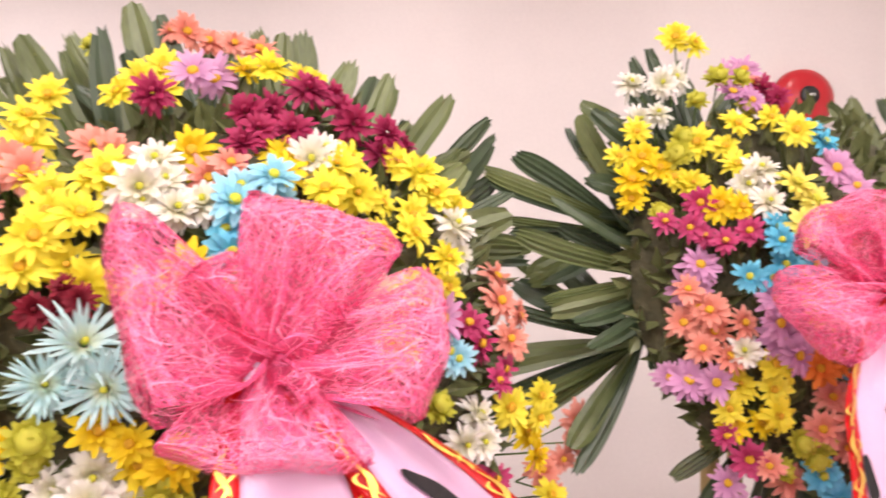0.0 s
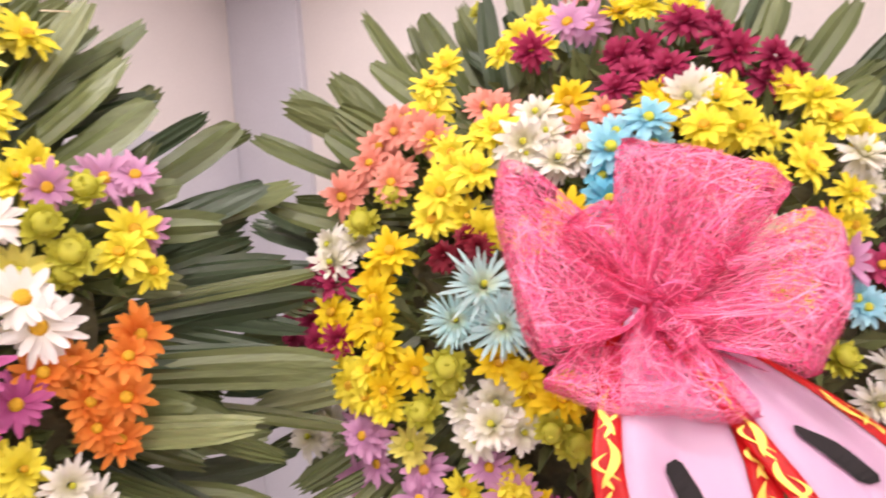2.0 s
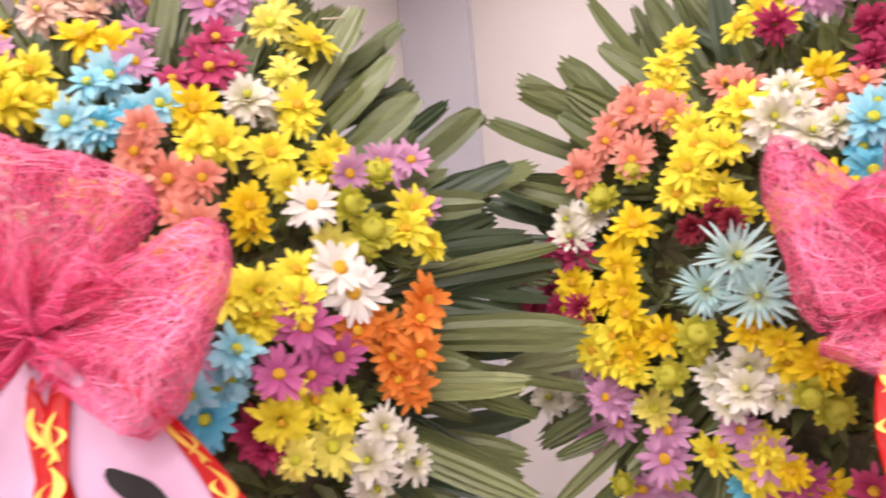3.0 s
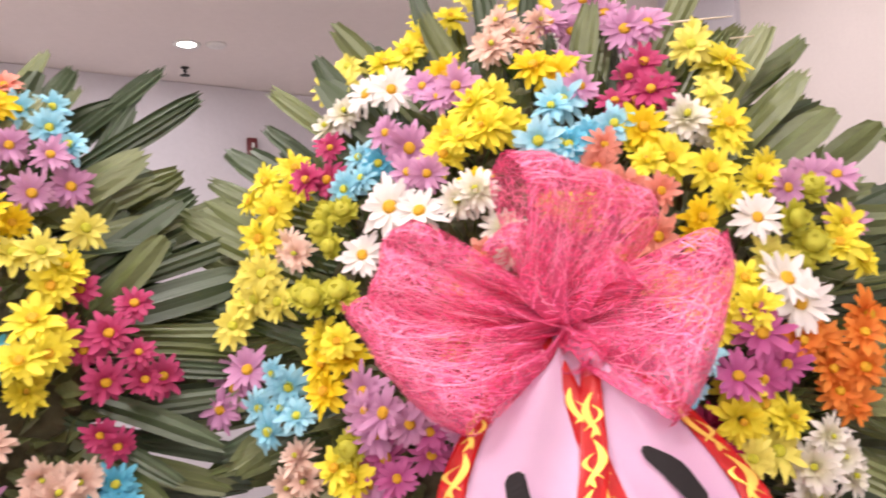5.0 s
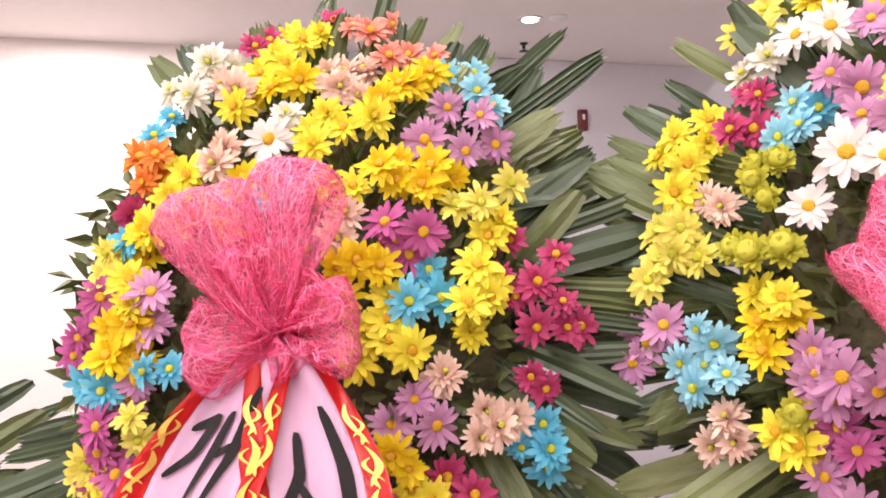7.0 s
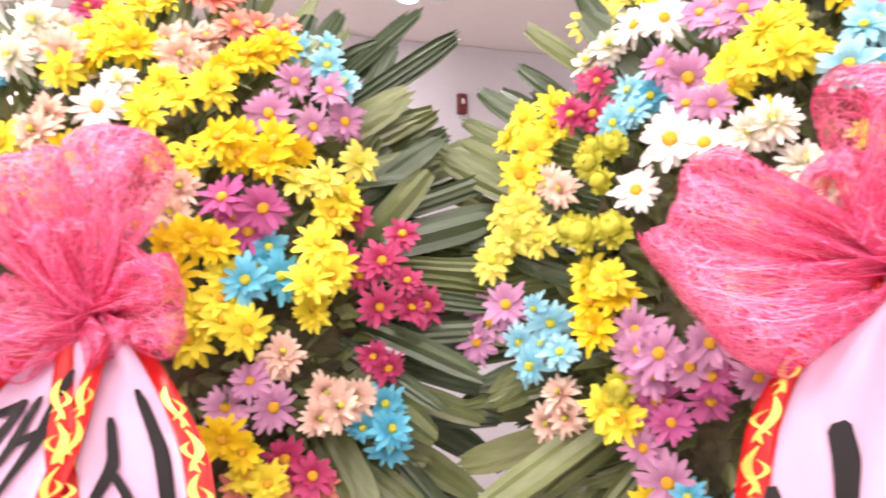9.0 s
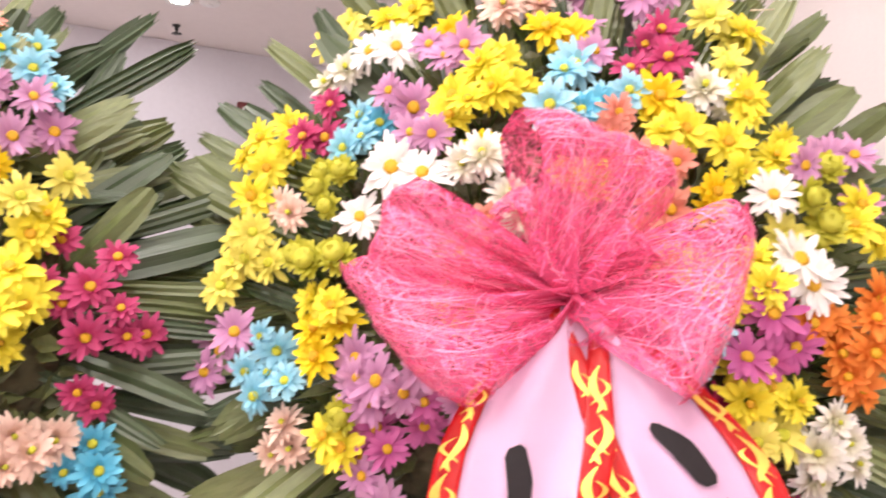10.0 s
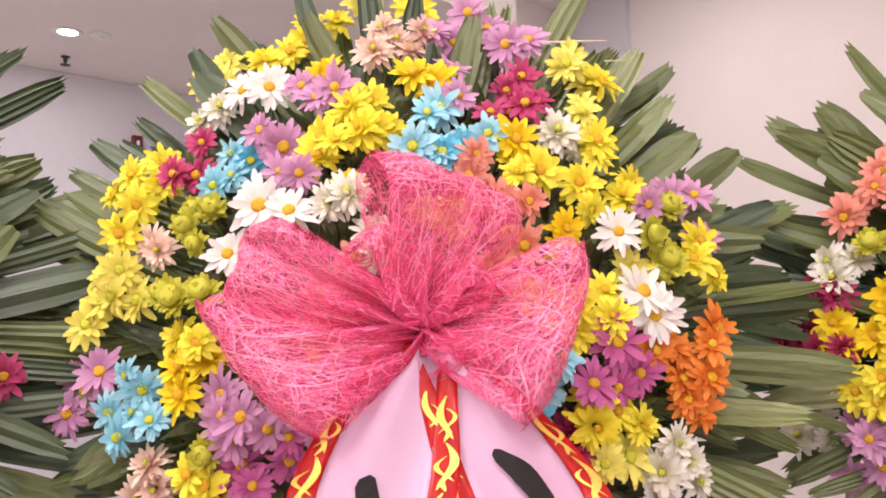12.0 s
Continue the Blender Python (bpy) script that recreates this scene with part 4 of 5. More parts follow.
spray(wreath_b, "purple", 0.194, -0.084, 0.016, 0.015, 1)
spray(wreath_b, "purple", 0.222, -0.069, 0.014, 0.015, 1)
spray(wreath_b, "purple", 0.166, -0.082, 0.011, 0.012, 1)
spray(wreath_b, "orange", 0.247, -0.039, 0.018, 0.015, 2)
spray(wreath_b, "orange", 0.284, -0.068, 0.033, 0.030, 6)
spray(wreath_b, "orange", 0.307, -0.030, 0.017, 0.017, 2)
spray(wreath_b, "orange", 0.295, -0.108, 0.015, 0.012, 1)
spray(wreath_b, "yellow", 0.189, -0.115, 0.044, 0.026, 6)
spray(wreath_b, "pale_yellow", 0.197, -0.160, 0.026, 0.020, 3)
spray(wreath_b, "white", 0.264, -0.167, 0.041, 0.034, 8)
spray(wreath_b, "pale_blue", 0.130, -0.070, 0.011, 0.026, 3)
spray(wreath_b, "maroon", 0.143, -0.142, 0.012, 0.013, 2)
spray(wreath_b, "blue", 0.099, -0.114, 0.014, 0.009, 1)
spray(wreath_b, "golden", -0.032, -0.057, 0.034, 0.017, 2)
spray(wreath_b, "coral", -0.078, 0.037, 0.035, 0.035, 3)
spray(wreath_b, "yellow", -0.112, -0.031, 0.035, 0.023, 3)
spray(wreath_b, "lilac", 0.070, -0.059, 0.034, 0.029, 3)
spray(wreath_b, "pale_blue", 0.097, -0.086, 0.017, 0.014, 2)
spray(wreath_b, "yellow", 0.017, 0.097, 0.024, 0.018, 2)
spray(wreath_b, "white", -0.043, 0.073, 0.024, 0.024, 2)
spray(wreath_b, "yellow", 0.114, 0.010, 0.023, 0.023, 2)

spray(wreath_a, "yellow", -0.111, 0.289, 0.042, 0.037, 6)
spray(wreath_a, "maroon", -0.118, 0.253, 0.003, 0.003, 1)
spray(wreath_a, "coral", -0.067, 0.409, 0.028, 0.021, 2)
spray(wreath_a, "coral", -0.011, 0.401, 0.036, 0.023, 3)
spray(wreath_a, "coral", 0.023, 0.359, 0.016, 0.012, 1)
spray(wreath_a, "lilac", -0.048, 0.297, 0.026, 0.016, 2)
spray(wreath_a, "golden", -0.005, 0.312, 0.016, 0.013, 1)
spray(wreath_a, "yellow", 0.036, 0.309, 0.031, 0.016, 3)
spray(wreath_a, "yellow", 0.090, 0.314, 0.015, 0.012, 1)
spray(wreath_a, "maroon", 0.068, 0.272, 0.026, 0.019, 2)
spray(wreath_a, "maroon", 0.008, 0.192, 0.040, 0.027, 5)
spray(wreath_a, "maroon", -0.010, 0.242, 0.023, 0.018, 2)
spray(wreath_a, "maroon", 0.098, 0.230, 0.025, 0.018, 2)
spray(wreath_a, "maroon", 0.145, 0.198, 0.034, 0.025, 4)
spray(wreath_a, "maroon", -0.038, 0.177, 0.015, 0.012, 1)
spray(wreath_a, "button", -0.165, 0.390, 0.021, 0.010, 1)
spray(wreath_a, "button", -0.234, 0.371, 0.015, 0.011, 1)
spray(wreath_a, "button", -0.218, 0.291, 0.019, 0.012, 1)
spray(wreath_a, "yellow", -0.235, 0.260, 0.026, 0.021, 3)
spray(wreath_a, "yellow", -0.238, 0.220, 0.018, 0.011, 1)
spray(wreath_a, "coral", -0.274, 0.194, 0.029, 0.027, 4)
spray(wreath_a, "coral", -0.320, 0.171, 0.019, 0.021, 2)
spray(wreath_a, "coral", -0.346, 0.133, 0.015, 0.018, 2)
spray(wreath_a, "coral", -0.282, 0.132, 0.021, 0.017, 2)
spray(wreath_a, "coral", -0.170, 0.183, 0.020, 0.014, 2)
spray(wreath_a, "coral", -0.073, 0.143, 0.020, 0.019, 2)
spray(wreath_a, "coral", -0.241, 0.167, 0.017, 0.014, 1)
spray(wreath_a, "yellow", -0.209, 0.147, 0.035, 0.022, 5)
spray(wreath_a, "yellow", -0.207, 0.102, 0.025, 0.019, 3)
spray(wreath_a, "yellow", -0.246, 0.072, 0.022, 0.022, 3)
spray(wreath_a, "yellow", -0.197, 0.054, 0.023, 0.021, 3)
spray(wreath_a, "yellow", -0.169, 0.150, 0.016, 0.015, 1)
spray(wreath_a, "white", -0.126, 0.140, 0.026, 0.025, 5)
spray(wreath_a, "white", -0.149, 0.109, 0.016, 0.015, 2)
spray(wreath_a, "white", -0.105, 0.104, 0.021, 0.017, 2)
spray(wreath_a, "golden", -0.005, 0.148, 0.025, 0.018, 3)
spray(wreath_a, "golden", -0.088, 0.173, 0.014, 0.009, 1)
spray(wreath_a, "white", 0.045, 0.160, 0.017, 0.022, 2)
spray(wreath_a, "yellow", 0.075, 0.153, 0.023, 0.021, 3)
spray(wreath_a, "yellow", 0.038, 0.102, 0.023, 0.019, 3)
spray(wreath_a, "yellow", 0.092, 0.118, 0.027, 0.016, 3)
spray(wreath_a, "yellow", 0.160, 0.154, 0.018, 0.018, 2)
spray(wreath_a, "pale_blue", -0.063, 0.105, 0.021, 0.017, 3)
spray(wreath_a, "pale_blue", -0.020, 0.111, 0.019, 0.015, 2)
spray(wreath_a, "blue", -0.065, 0.062, 0.023, 0.021, 3)
spray(wreath_a, "button", -0.292, 0.106, 0.010, 0.015, 1)
spray(wreath_a, "button", -0.330, 0.083, 0.012, 0.010, 1)
spray(wreath_a, "button", -0.070, 0.025, 0.009, 0.009, 1)
spray(wreath_a, "yellow", 0.131, 0.076, 0.025, 0.022, 3)
spray(wreath_a, "yellow", 0.200, 0.111, 0.029, 0.018, 3)
spray(wreath_a, "yellow", 0.088, 0.061, 0.013, 0.011, 1)
spray(wreath_a, "white", 0.200, 0.058, 0.023, 0.026, 3)
spray(wreath_a, "yellow", 0.171, 0.018, 0.026, 0.022, 3)
spray(wreath_a, "golden", 0.130, -0.006, 0.019, 0.016, 2)
spray(wreath_a, "white", -0.366, 0.072, 0.024, 0.015, 2)
spray(wreath_a, "white", -0.373, 0.037, 0.024, 0.017, 2)
spray(wreath_a, "maroon", -0.383, 0.023, 0.022, 0.023, 3)
spray(wreath_a, "maroon", -0.419, -0.007, 0.030, 0.035, 6)
spray(wreath_a, "maroon", -0.392, -0.062, 0.027, 0.031, 5)
spray(wreath_a, "golden", -0.298, 0.026, 0.026, 0.022, 3)
spray(wreath_a, "golden", -0.312, -0.021, 0.022, 0.021, 2)
spray(wreath_a, "golden", -0.358, -0.034, 0.034, 0.027, 4)
spray(wreath_a, "golden", -0.314, -0.066, 0.014, 0.012, 1)
spray(wreath_a, "yellow", -0.352, -0.093, 0.029, 0.026, 4)
spray(wreath_a, "golden", -0.302, -0.099, 0.027, 0.025, 4)
spray(wreath_a, "yellow", -0.324, -0.131, 0.023, 0.022, 3)
spray(wreath_a, "dark_maroon", -0.219, 0.023, 0.023, 0.020, 6)
spray(wreath_a, "spider", -0.229, -0.051, 0.003, 0.003, 1)
spray(wreath_a, "spider", -0.198, -0.023, 0.003, 0.003, 1)
spray(wreath_a, "spider", -0.183, -0.065, 0.003, 0.003, 1)
spray(wreath_a, "button", -0.243, -0.098, 0.009, 0.009, 1)
spray(wreath_a, "button", -0.243, -0.115, 0.009, 0.008, 1)
spray(wreath_a, "button", -0.272, -0.141, 0.016, 0.013, 1)
spray(wreath_a, "button", -0.143, -0.166, 0.014, 0.014, 1)
spray(wreath_a, "button", -0.122, -0.180, 0.011, 0.009, 1)
spray(wreath_a, "golden", -0.176, -0.113, 0.022, 0.025, 3)
spray(wreath_a, "golden", -0.146, -0.131, 0.020, 0.014, 2)
spray(wreath_a, "golden", -0.123, -0.133, 0.010, 0.009, 1)
spray(wreath_a, "white", -0.215, -0.152, 0.027, 0.020, 4)
spray(wreath_a, "white", -0.184, -0.167, 0.025, 0.015, 3)
spray(wreath_a, "white", -0.193, -0.134, 0.011, 0.009, 1)
spray(wreath_a, "white", -0.421, -0.129, 0.026, 0.021, 3)
spray(wreath_a, "lilac", -0.351, -0.157, 0.024, 0.012, 2)
spray(wreath_a, "coral", 0.273, 0.013, 0.022, 0.035, 3)
spray(wreath_a, "coral", 0.290, -0.045, 0.026, 0.035, 5)
spray(wreath_a, "crimson", 0.213, -0.051, 0.017, 0.023, 3)
spray(wreath_a, "crimson", 0.238, -0.095, 0.023, 0.018, 3)
spray(wreath_a, "pale_blue", 0.163, -0.076, 0.009, 0.017, 2)
spray(wreath_a, "button", 0.142, -0.123, 0.010, 0.013, 1)
spray(wreath_a, "white", 0.195, -0.156, 0.031, 0.032, 6)
spray(wreath_a, "yellow", 0.261, -0.133, 0.016, 0.019, 2)
spray(wreath_a, "yellow", 0.357, -0.136, 0.029, 0.034, 4)
spray(wreath_a, "golden", 0.326, -0.183, 0.022, 0.022, 2)
spray(wreath_a, "coral", 0.449, -0.178, 0.027, 0.032, 3)
spray(wreath_a, "coral", 0.401, -0.233, 0.038, 0.031, 4)
spray(wreath_a, "crimson", 0.235, -0.218, 0.017, 0.020, 2)
spray(wreath_a, "yellow", 0.384, -0.257, 0.024, 0.012, 1)
spray(wreath_a, "golden", -0.122, 0.022, 0.028, 0.022, 2)
spray(wreath_a, "coral", -0.052, -0.022, 0.016, 0.016, 2)
spray(wreath_a, "white", 0.076, -0.020, 0.020, 0.020, 2)
spray(wreath_a, "coral", 0.039, 0.055, 0.029, 0.023, 2)
spray(wreath_a, "lilac", 0.147, -0.033, 0.016, 0.016, 1)
spray(wreath_a, "yellow", 0.085, -0.043, 0.024, 0.035, 2)

spray(wreath_a, "lilac", -0.346, -0.183, 0.036, 0.033, 4)
spray(wreath_a, "lilac", -0.290, -0.221, 0.027, 0.025, 3)
spray(wreath_a, "button", -0.338, -0.266, 0.017, 0.017, 1)
spray(wreath_a, "button", -0.273, -0.254, 0.013, 0.012, 1)
spray(wreath_a, "lilac", -0.306, -0.267, 0.026, 0.015, 2)
spray(wreath_a, "yellow", -0.206, -0.232, 0.054, 0.024, 6)
spray(wreath_a, "purple", -0.145, -0.263, 0.036, 0.016, 3)
spray(wreath_a, "white", -0.405, -0.149, 0.027, 0.036, 4)
spray(wreath_a, "pale_yellow", -0.293, -0.175, 0.017, 0.014, 1)

spray(wreath_c, "coral", 0.102, 0.393, 0.035, 0.030, 4)
spray(wreath_c, "coral", 0.162, 0.356, 0.029, 0.018, 2)
spray(wreath_c, "coral", 0.125, 0.332, 0.022, 0.017, 1)
spray(wreath_c, "crimson", -0.060, 0.362, 0.035, 0.018, 3)
spray(wreath_c, "crimson", 0.038, 0.428, 0.017, 0.012, 1)
spray(wreath_c, "yellow", -0.000, 0.379, 0.047, 0.022, 4)
spray(wreath_c, "yellow", -0.019, 0.319, 0.043, 0.024, 4)
spray(wreath_c, "golden", 0.006, 0.278, 0.032, 0.018, 3)
spray(wreath_c, "peach", 0.071, 0.300, 0.034, 0.040, 7)
spray(wreath_c, "golden", 0.138, 0.268, 0.024, 0.027, 3)
spray(wreath_c, "golden", 0.176, 0.292, 0.023, 0.028, 3)
spray(wreath_c, "pale_blue", 0.228, 0.317, 0.028, 0.022, 3)
spray(wreath_c, "pale_blue", 0.254, 0.274, 0.026, 0.020, 3)
spray(wreath_c, "white", -0.130, 0.294, 0.039, 0.036, 6)
spray(wreath_c, "peach", -0.078, 0.273, 0.028, 0.028, 3)
spray(wreath_c, "white", -0.097, 0.322, 0.021, 0.018, 2)
spray(wreath_c, "blue", -0.163, 0.237, 0.021, 0.029, 3)
spray(wreath_c, "daisy", -0.014, 0.195, 0.004, 0.004, 1)
spray(wreath_c, "white", 0.010, 0.222, 0.019, 0.016, 2)
spray(wreath_c, "peach", -0.067, 0.175, 0.023, 0.019, 2)
spray(wreath_c, "yellow", 0.086, 0.218, 0.039, 0.026, 4)
spray(wreath_c, "yellow", 0.035, 0.188, 0.025, 0.023, 3)
spray(wreath_c, "yellow", 0.069, 0.141, 0.027, 0.026, 3)
spray(wreath_c, "yellow", -0.052, 0.257, 0.017, 0.023, 2)
spray(wreath_c, "lilac", 0.176, 0.195, 0.006, 0.006, 1)
spray(wreath_c, "lilac", 0.225, 0.191, 0.006, 0.006, 1)
spray(wreath_c, "lilac", 0.264, 0.206, 0.007, 0.009, 1)
spray(wreath_c, "lilac", 0.203, 0.246, 0.013, 0.010, 1)
spray(wreath_c, "lilac", 0.245, 0.239, 0.010, 0.015, 1)
spray(wreath_c, "golden", 0.154, 0.141, 0.030, 0.025, 4)
spray(wreath_c, "golden", 0.194, 0.160, 0.021, 0.022, 2)
spray(wreath_c, "golden", 0.124, 0.152, 0.016, 0.015, 1)
spray(wreath_c, "pale_yellow", 0.281, 0.147, 0.004, 0.004, 1)
spray(wreath_c, "pale_yellow", 0.231, 0.105, 0.023, 0.020, 2)
spray(wreath_c, "yellow", 0.251, 0.081, 0.018, 0.018, 2)
spray(wreath_c, "orange", -0.164, 0.176, 0.028, 0.025, 4)
spray(wreath_c, "orange", -0.168, 0.145, 0.017, 0.015, 1)
spray(wreath_c, "yellow", -0.122, 0.164, 0.019, 0.019, 2)
spray(wreath_c, "yellow", -0.125, 0.100, 0.032, 0.029, 4)
spray(wreath_c, "golden", -0.156, 0.063, 0.013, 0.025, 2)
spray(wreath_c, "peach", 0.086, 0.080, 0.020, 0.026, 3)
spray(wreath_c, "purple", 0.153, 0.068, 0.036, 0.025, 6)
spray(wreath_c, "blue", 0.179, 0.006, 0.031, 0.028, 6)
spray(wreath_c, "crimson", 0.278, 0.071, 0.018, 0.018, 1)
spray(wreath_c, "crimson", 0.287, 0.010, 0.030, 0.030, 4)
spray(wreath_c, "crimson", 0.334, 0.053, 0.013, 0.018, 1)
spray(wreath_c, "crimson", 0.305, -0.096, 0.018, 0.016, 2)
spray(wreath_c, "crimson", 0.349, -0.029, 0.019, 0.032, 4)
spray(wreath_c, "crimson", 0.303, -0.038, 0.014, 0.018, 1)
spray(wreath_c, "golden", 0.086, 0.013, 0.023, 0.026, 3)
spray(wreath_c, "golden", 0.116, 0.026, 0.019, 0.017, 2)
spray(wreath_c, "yellow", 0.244, 0.028, 0.017, 0.024, 2)
spray(wreath_c, "yellow", 0.220, -0.033, 0.029, 0.023, 3)
spray(wreath_c, "yellow", 0.250, -0.006, 0.013, 0.017, 1)
spray(wreath_c, "yellow", 0.130, -0.022, 0.026, 0.020, 3)
spray(wreath_c, "yellow", 0.111, -0.060, 0.026, 0.022, 3)
spray(wreath_c, "yellow", 0.148, -0.056, 0.022, 0.019, 2)
spray(wreath_c, "lilac", 0.163, -0.121, 0.019, 0.018, 1)
spray(wreath_c, "lilac", 0.187, -0.149, 0.021, 0.018, 1)
spray(wreath_c, "lilac", 0.141, -0.155, 0.017, 0.019, 2)
spray(wreath_c, "peach", 0.185, -0.098, 0.026, 0.008, 2)
spray(wreath_c, "peach", 0.247, -0.147, 0.032, 0.023, 6)
spray(wreath_c, "blue", 0.303, -0.181, 0.036, 0.025, 6)
spray(wreath_c, "blue", 0.310, -0.148, 0.012, 0.014, 1)
spray(wreath_c, "golden", 0.147, -0.182, 0.020, 0.017, 2)
spray(wreath_c, "yellow", 0.167, -0.219, 0.021, 0.017, 2)
spray(wreath_c, "crimson", 0.214, -0.229, 0.018, 0.009, 2)
spray(wreath_c, "crimson", 0.196, -0.205, 0.012, 0.011, 1)
spray(wreath_c, "pale_yellow", -0.200, 0.047, 0.019, 0.028, 4)
spray(wreath_c, "blue", -0.176, 0.071, 0.009, 0.019, 1)
spray(wreath_c, "maroon", -0.180, 0.112, 0.012, 0.018, 2)
spray(wreath_c, "purple", -0.219, -0.013, 0.022, 0.025, 3)
spray(wreath_c, "purple", -0.232, -0.054, 0.017, 0.021, 2)
spray(wreath_c, "golden", -0.179, -0.028, 0.020, 0.019, 2)
spray(wreath_c, "golden", -0.176, -0.063, 0.022, 0.020, 2)
spray(wreath_c, "blue", -0.129, -0.080, 0.022, 0.022, 3)
spray(wreath_c, "blue", -0.204, -0.106, 0.022, 0.019, 3)
spray(wreath_c, "lilac", -0.167, -0.104, 0.016, 0.020, 2)
spray(wreath_c, "purple", -0.204, -0.147, 0.019, 0.030, 4)
spray(wreath_c, "pale_yellow", -0.153, -0.154, 0.016, 0.021, 2)
spray(wreath_c, "pale_yellow", -0.222, -0.197, 0.015, 0.021, 2)
spray(wreath_c, "purple", -0.195, -0.203, 0.025, 0.027, 4)
spray(wreath_c, "lilac", -0.133, -0.011, 0.014, 0.028, 2)
spray(wreath_c, "yellow", -0.160, 0.010, 0.010, 0.022, 2)
spray(wreath_c, "blue", -0.011, 0.119, 0.023, 0.010, 2)
spray(wreath_c, "golden", -0.033, 0.138, 0.018, 0.011, 2)
spray(wreath_c, "yellow", -0.060, 0.085, 0.028, 0.028, 2)
spray(wreath_c, "lilac", 0.021, 0.049, 0.024, 0.024, 2)
spray(wreath_c, "golden", -0.012, -0.197, 0.013, 0.023, 2)

spray(wreath_d, "yellow", -0.081, 0.452, 0.037, 0.019, 2)
spray(wreath_d, "white", -0.160, 0.357, 0.045, 0.030, 4)
spray(wreath_d, "lilac", -0.041, 0.370, 0.031, 0.020, 2)
spray(wreath_d, "coral", -0.027, 0.329, 0.018, 0.018, 1)
spray(wreath_d, "maroon", -0.011, 0.301, 0.024, 0.020, 2)
spray(wreath_d, "button", -0.089, 0.333, 0.022, 0.012, 1)
spray(wreath_d, "button", -0.055, 0.330, 0.018, 0.012, 1)
spray(wreath_d, "button", -0.139, 0.289, 0.017, 0.011, 1)
spray(wreath_d, "button", -0.065, 0.273, 0.019, 0.013, 1)
spray(wreath_d, "white", -0.207, 0.290, 0.024, 0.017, 2)
spray(wreath_d, "lilac", -0.068, 0.287, 0.023, 0.023, 2)
spray(wreath_d, "yellow", -0.260, 0.237, 0.036, 0.031, 3)
spray(wreath_d, "golden", -0.230, 0.200, 0.023, 0.023, 2)
spray(wreath_d, "button", -0.199, 0.196, 0.016, 0.014, 1)
spray(wreath_d, "button", -0.179, 0.227, 0.023, 0.011, 1)
spray(wreath_d, "yellow", -0.125, 0.217, 0.041, 0.032, 4)
spray(wreath_d, "yellow", -0.124, 0.168, 0.023, 0.023, 1)
spray(wreath_d, "yellow", -0.029, 0.237, 0.030, 0.032, 3)
spray(wreath_d, "blue", -0.003, 0.194, 0.020, 0.026, 2)
spray(wreath_d, "golden", -0.259, 0.161, 0.019, 0.022, 2)
spray(wreath_d, "yellow", -0.196, 0.152, 0.022, 0.017, 2)
spray(wreath_d, "golden", -0.164, 0.105, 0.017, 0.022, 2)
spray(wreath_d, "white", -0.114, 0.123, 0.024, 0.036, 4)
spray(wreath_d, "crimson", -0.196, 0.111, 0.018, 0.015, 1)
spray(wreath_d, "crimson", -0.230, 0.078, 0.026, 0.020, 2)
spray(wreath_d, "crimson", -0.198, 0.065, 0.020, 0.020, 1)
spray(wreath_d, "crimson", -0.156, 0.051, 0.028, 0.025, 3)
spray(wreath_d, "button", -0.239, 0.110, 0.010, 0.008, 1)
spray(wreath_d, "pale_yellow", -0.060, 0.101, 0.031, 0.023, 3)
spray(wreath_d, "pale_yellow", -0.057, 0.062, 0.021, 0.021, 2)
spray(wreath_d, "blue", -0.105, 0.052, 0.023, 0.020, 3)
spray(wreath_d, "blue", -0.098, 0.010, 0.023, 0.017, 2)
spray(wreath_d, "blue", -0.150, -0.002, 0.023, 0.016, 2)
spray(wreath_d, "lilac", -0.209, 0.012, 0.031, 0.026, 3)
spray(wreath_d, "golden", -0.082, -0.027, 0.023, 0.017, 2)
spray(wreath_d, "yellow", -0.068, -0.054, 0.017, 0.015, 1)
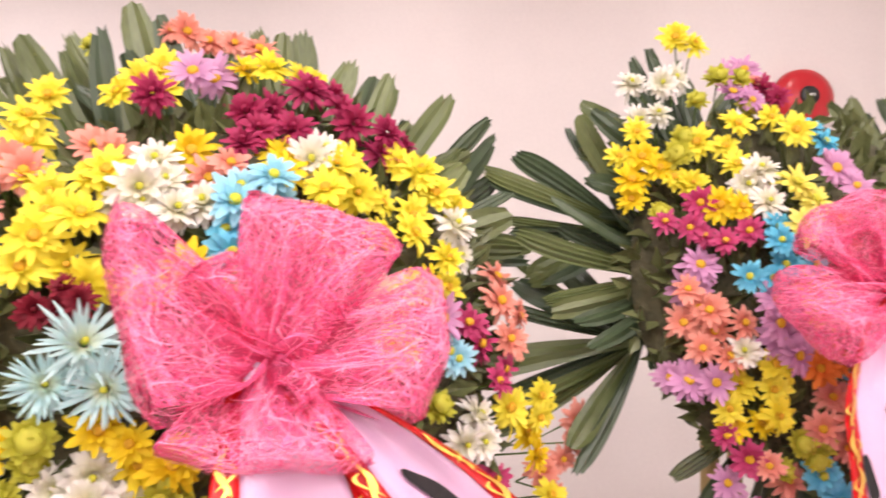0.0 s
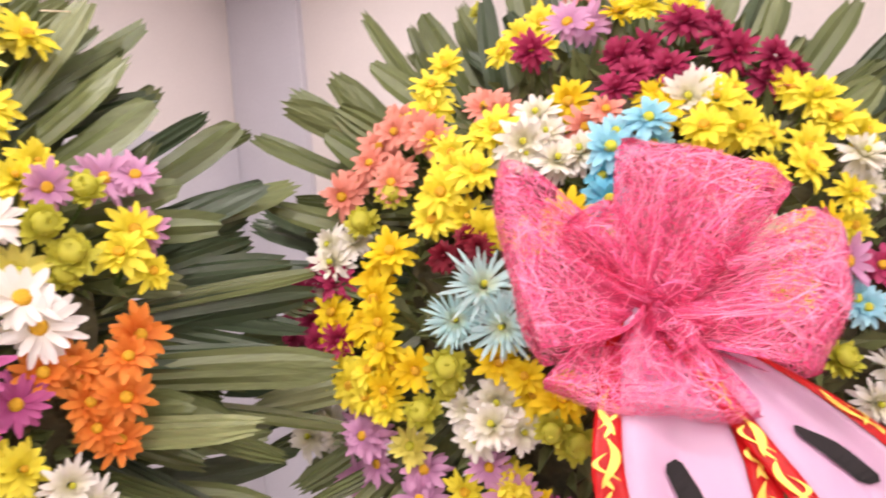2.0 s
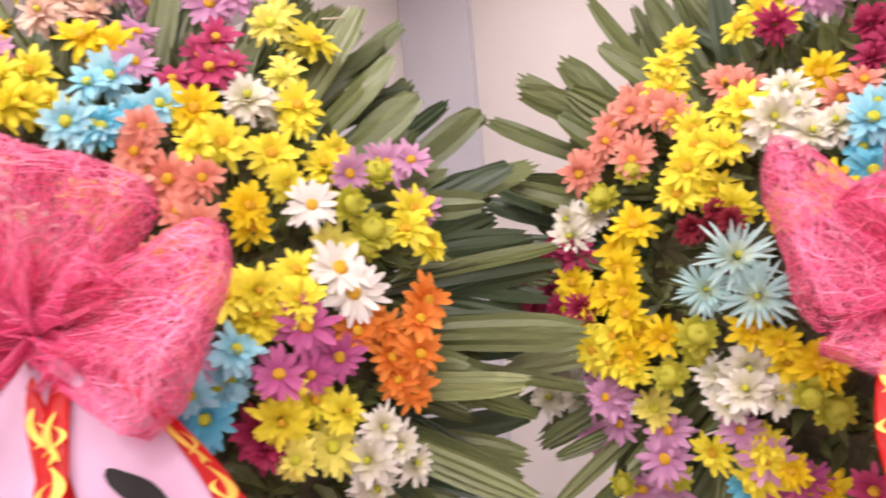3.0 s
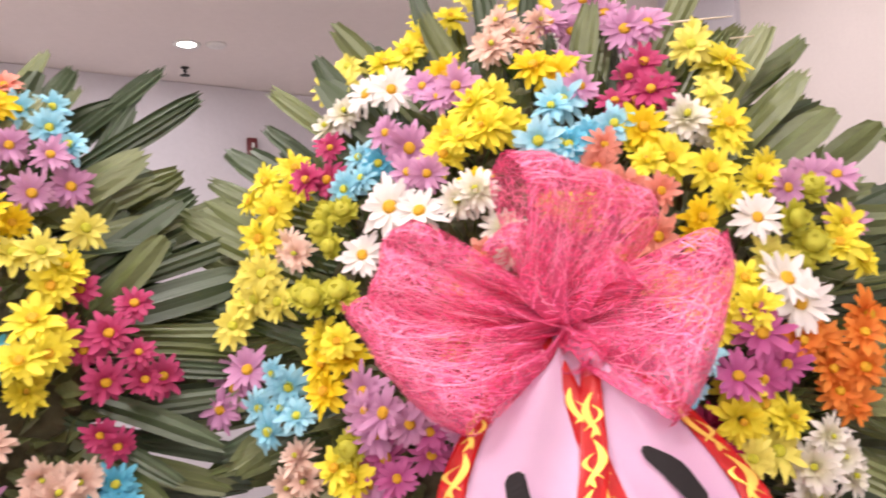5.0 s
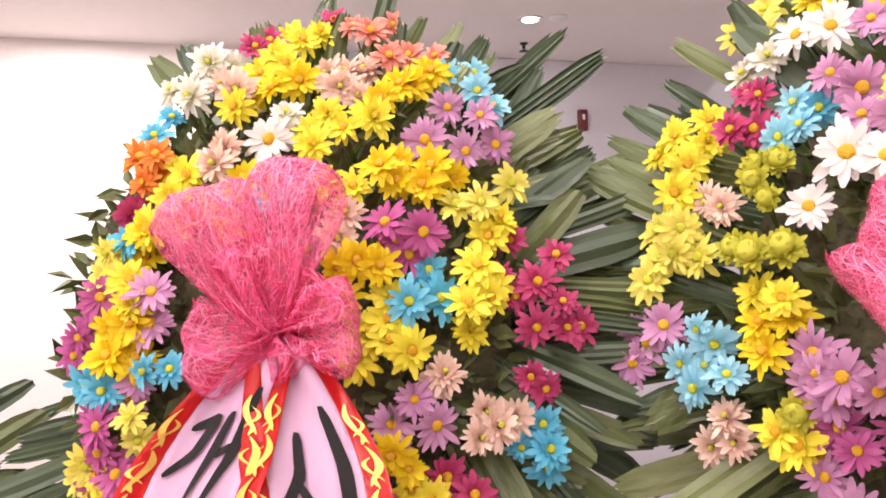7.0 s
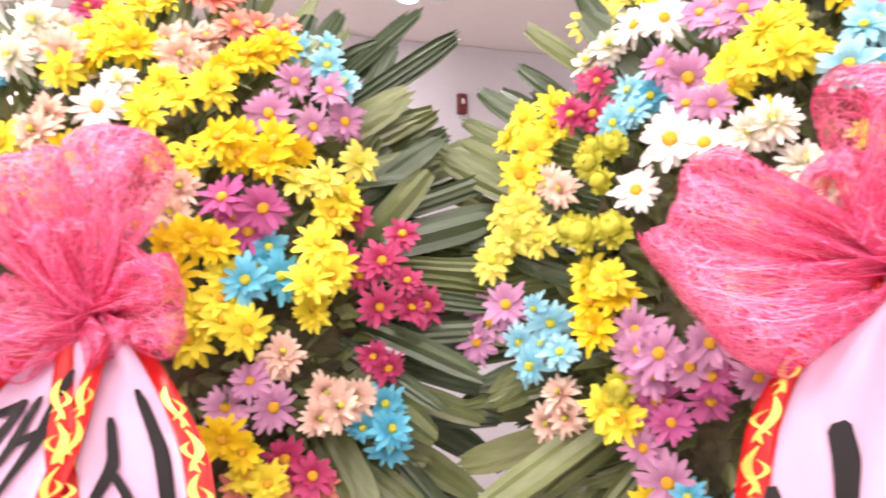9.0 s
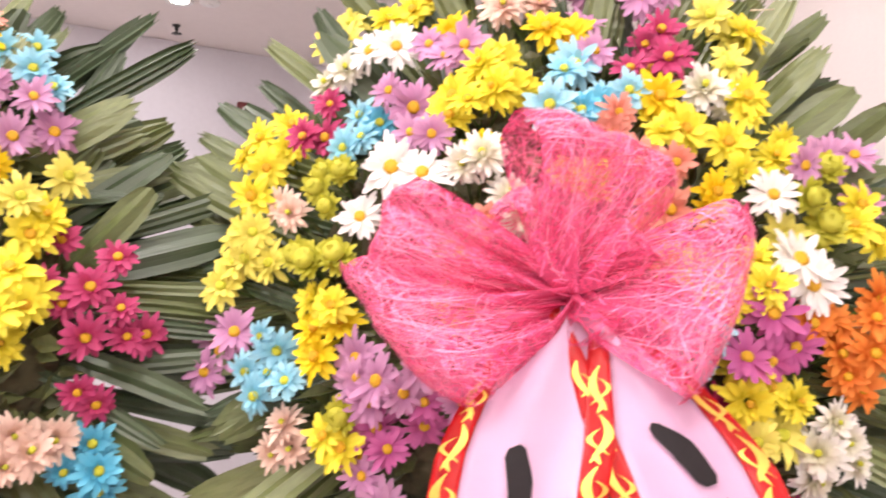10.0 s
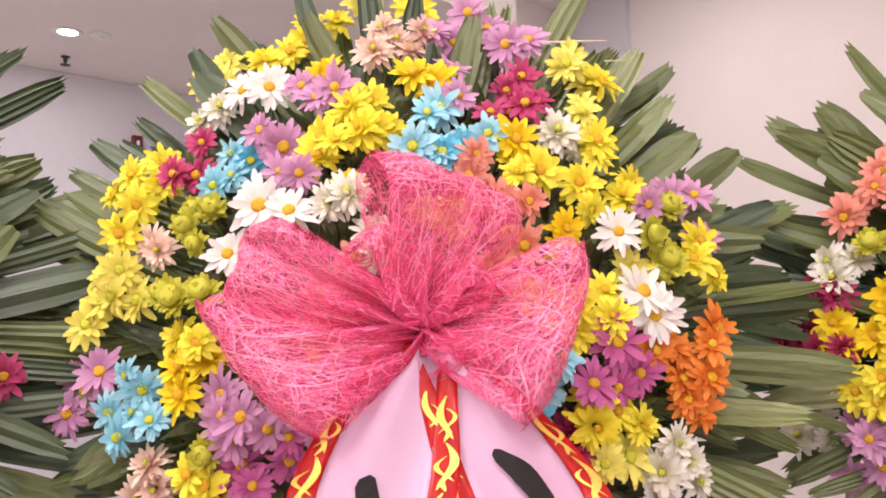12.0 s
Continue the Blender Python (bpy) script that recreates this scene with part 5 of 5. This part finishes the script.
spray(wreath_d, "lilac", -0.128, -0.050, 0.034, 0.023, 3)
spray(wreath_d, "lilac", -0.111, -0.103, 0.031, 0.028, 4)
spray(wreath_d, "coral", -0.233, -0.027, 0.027, 0.027, 4)
spray(wreath_d, "coral", -0.197, -0.059, 0.031, 0.027, 4)
spray(wreath_d, "coral", -0.214, -0.101, 0.027, 0.021, 3)
spray(wreath_d, "lilac", -0.270, -0.118, 0.011, 0.011, 1)
spray(wreath_d, "lilac", -0.234, -0.132, 0.027, 0.011, 2)
spray(wreath_d, "yellow", -0.159, -0.151, 0.051, 0.046, 8)
spray(wreath_d, "golden", -0.181, -0.184, 0.028, 0.018, 2)
spray(wreath_d, "coral", -0.070, -0.207, 0.039, 0.043, 6)
spray(wreath_d, "orange", -0.075, -0.129, 0.023, 0.022, 2)
spray(wreath_d, "blue", -0.028, -0.162, 0.017, 0.026, 2)
spray(wreath_d, "button", -0.140, -0.252, 0.015, 0.015, 1)
spray(wreath_d, "button", -0.099, -0.232, 0.017, 0.017, 2)
spray(wreath_d, "button", -0.119, -0.221, 0.013, 0.012, 1)
spray(wreath_d, "golden", -0.021, -0.279, 0.022, 0.018, 2)
spray(wreath_d, "lilac", 0.003, 0.114, 0.022, 0.031, 3)
spray(wreath_d, "orange", -0.026, 0.038, 0.014, 0.026, 2)
spray(wreath_d, "white", -0.182, -0.098, 0.013, 0.013, 1)

FILL = ("yellow", "lilac", "coral", "white", "golden", "blue", "crimson", "pale_yellow", "purple")
fill_rng = random.Random(5)
for wreath in (wreath_e, wreath_f):
    for i in range(44):
        r, t = 0.34 * math.sqrt((i + 0.5) / 44), i * 2.4
        spray(wreath, fill_rng.choice(FILL), r * math.cos(t), r * math.sin(t), 0.03, 0.03, 3)
for wreath in (wreath_a, wreath_b, wreath_c, wreath_d):
    for i in range(14):
        t = math.pi * (1.27 + 0.46 * i / 13)
        r = 0.30 + 0.05 * (i % 2)
        spray(wreath, fill_rng.choice(FILL), r * math.cos(t), r * math.sin(t), 0.035, 0.03, 3)
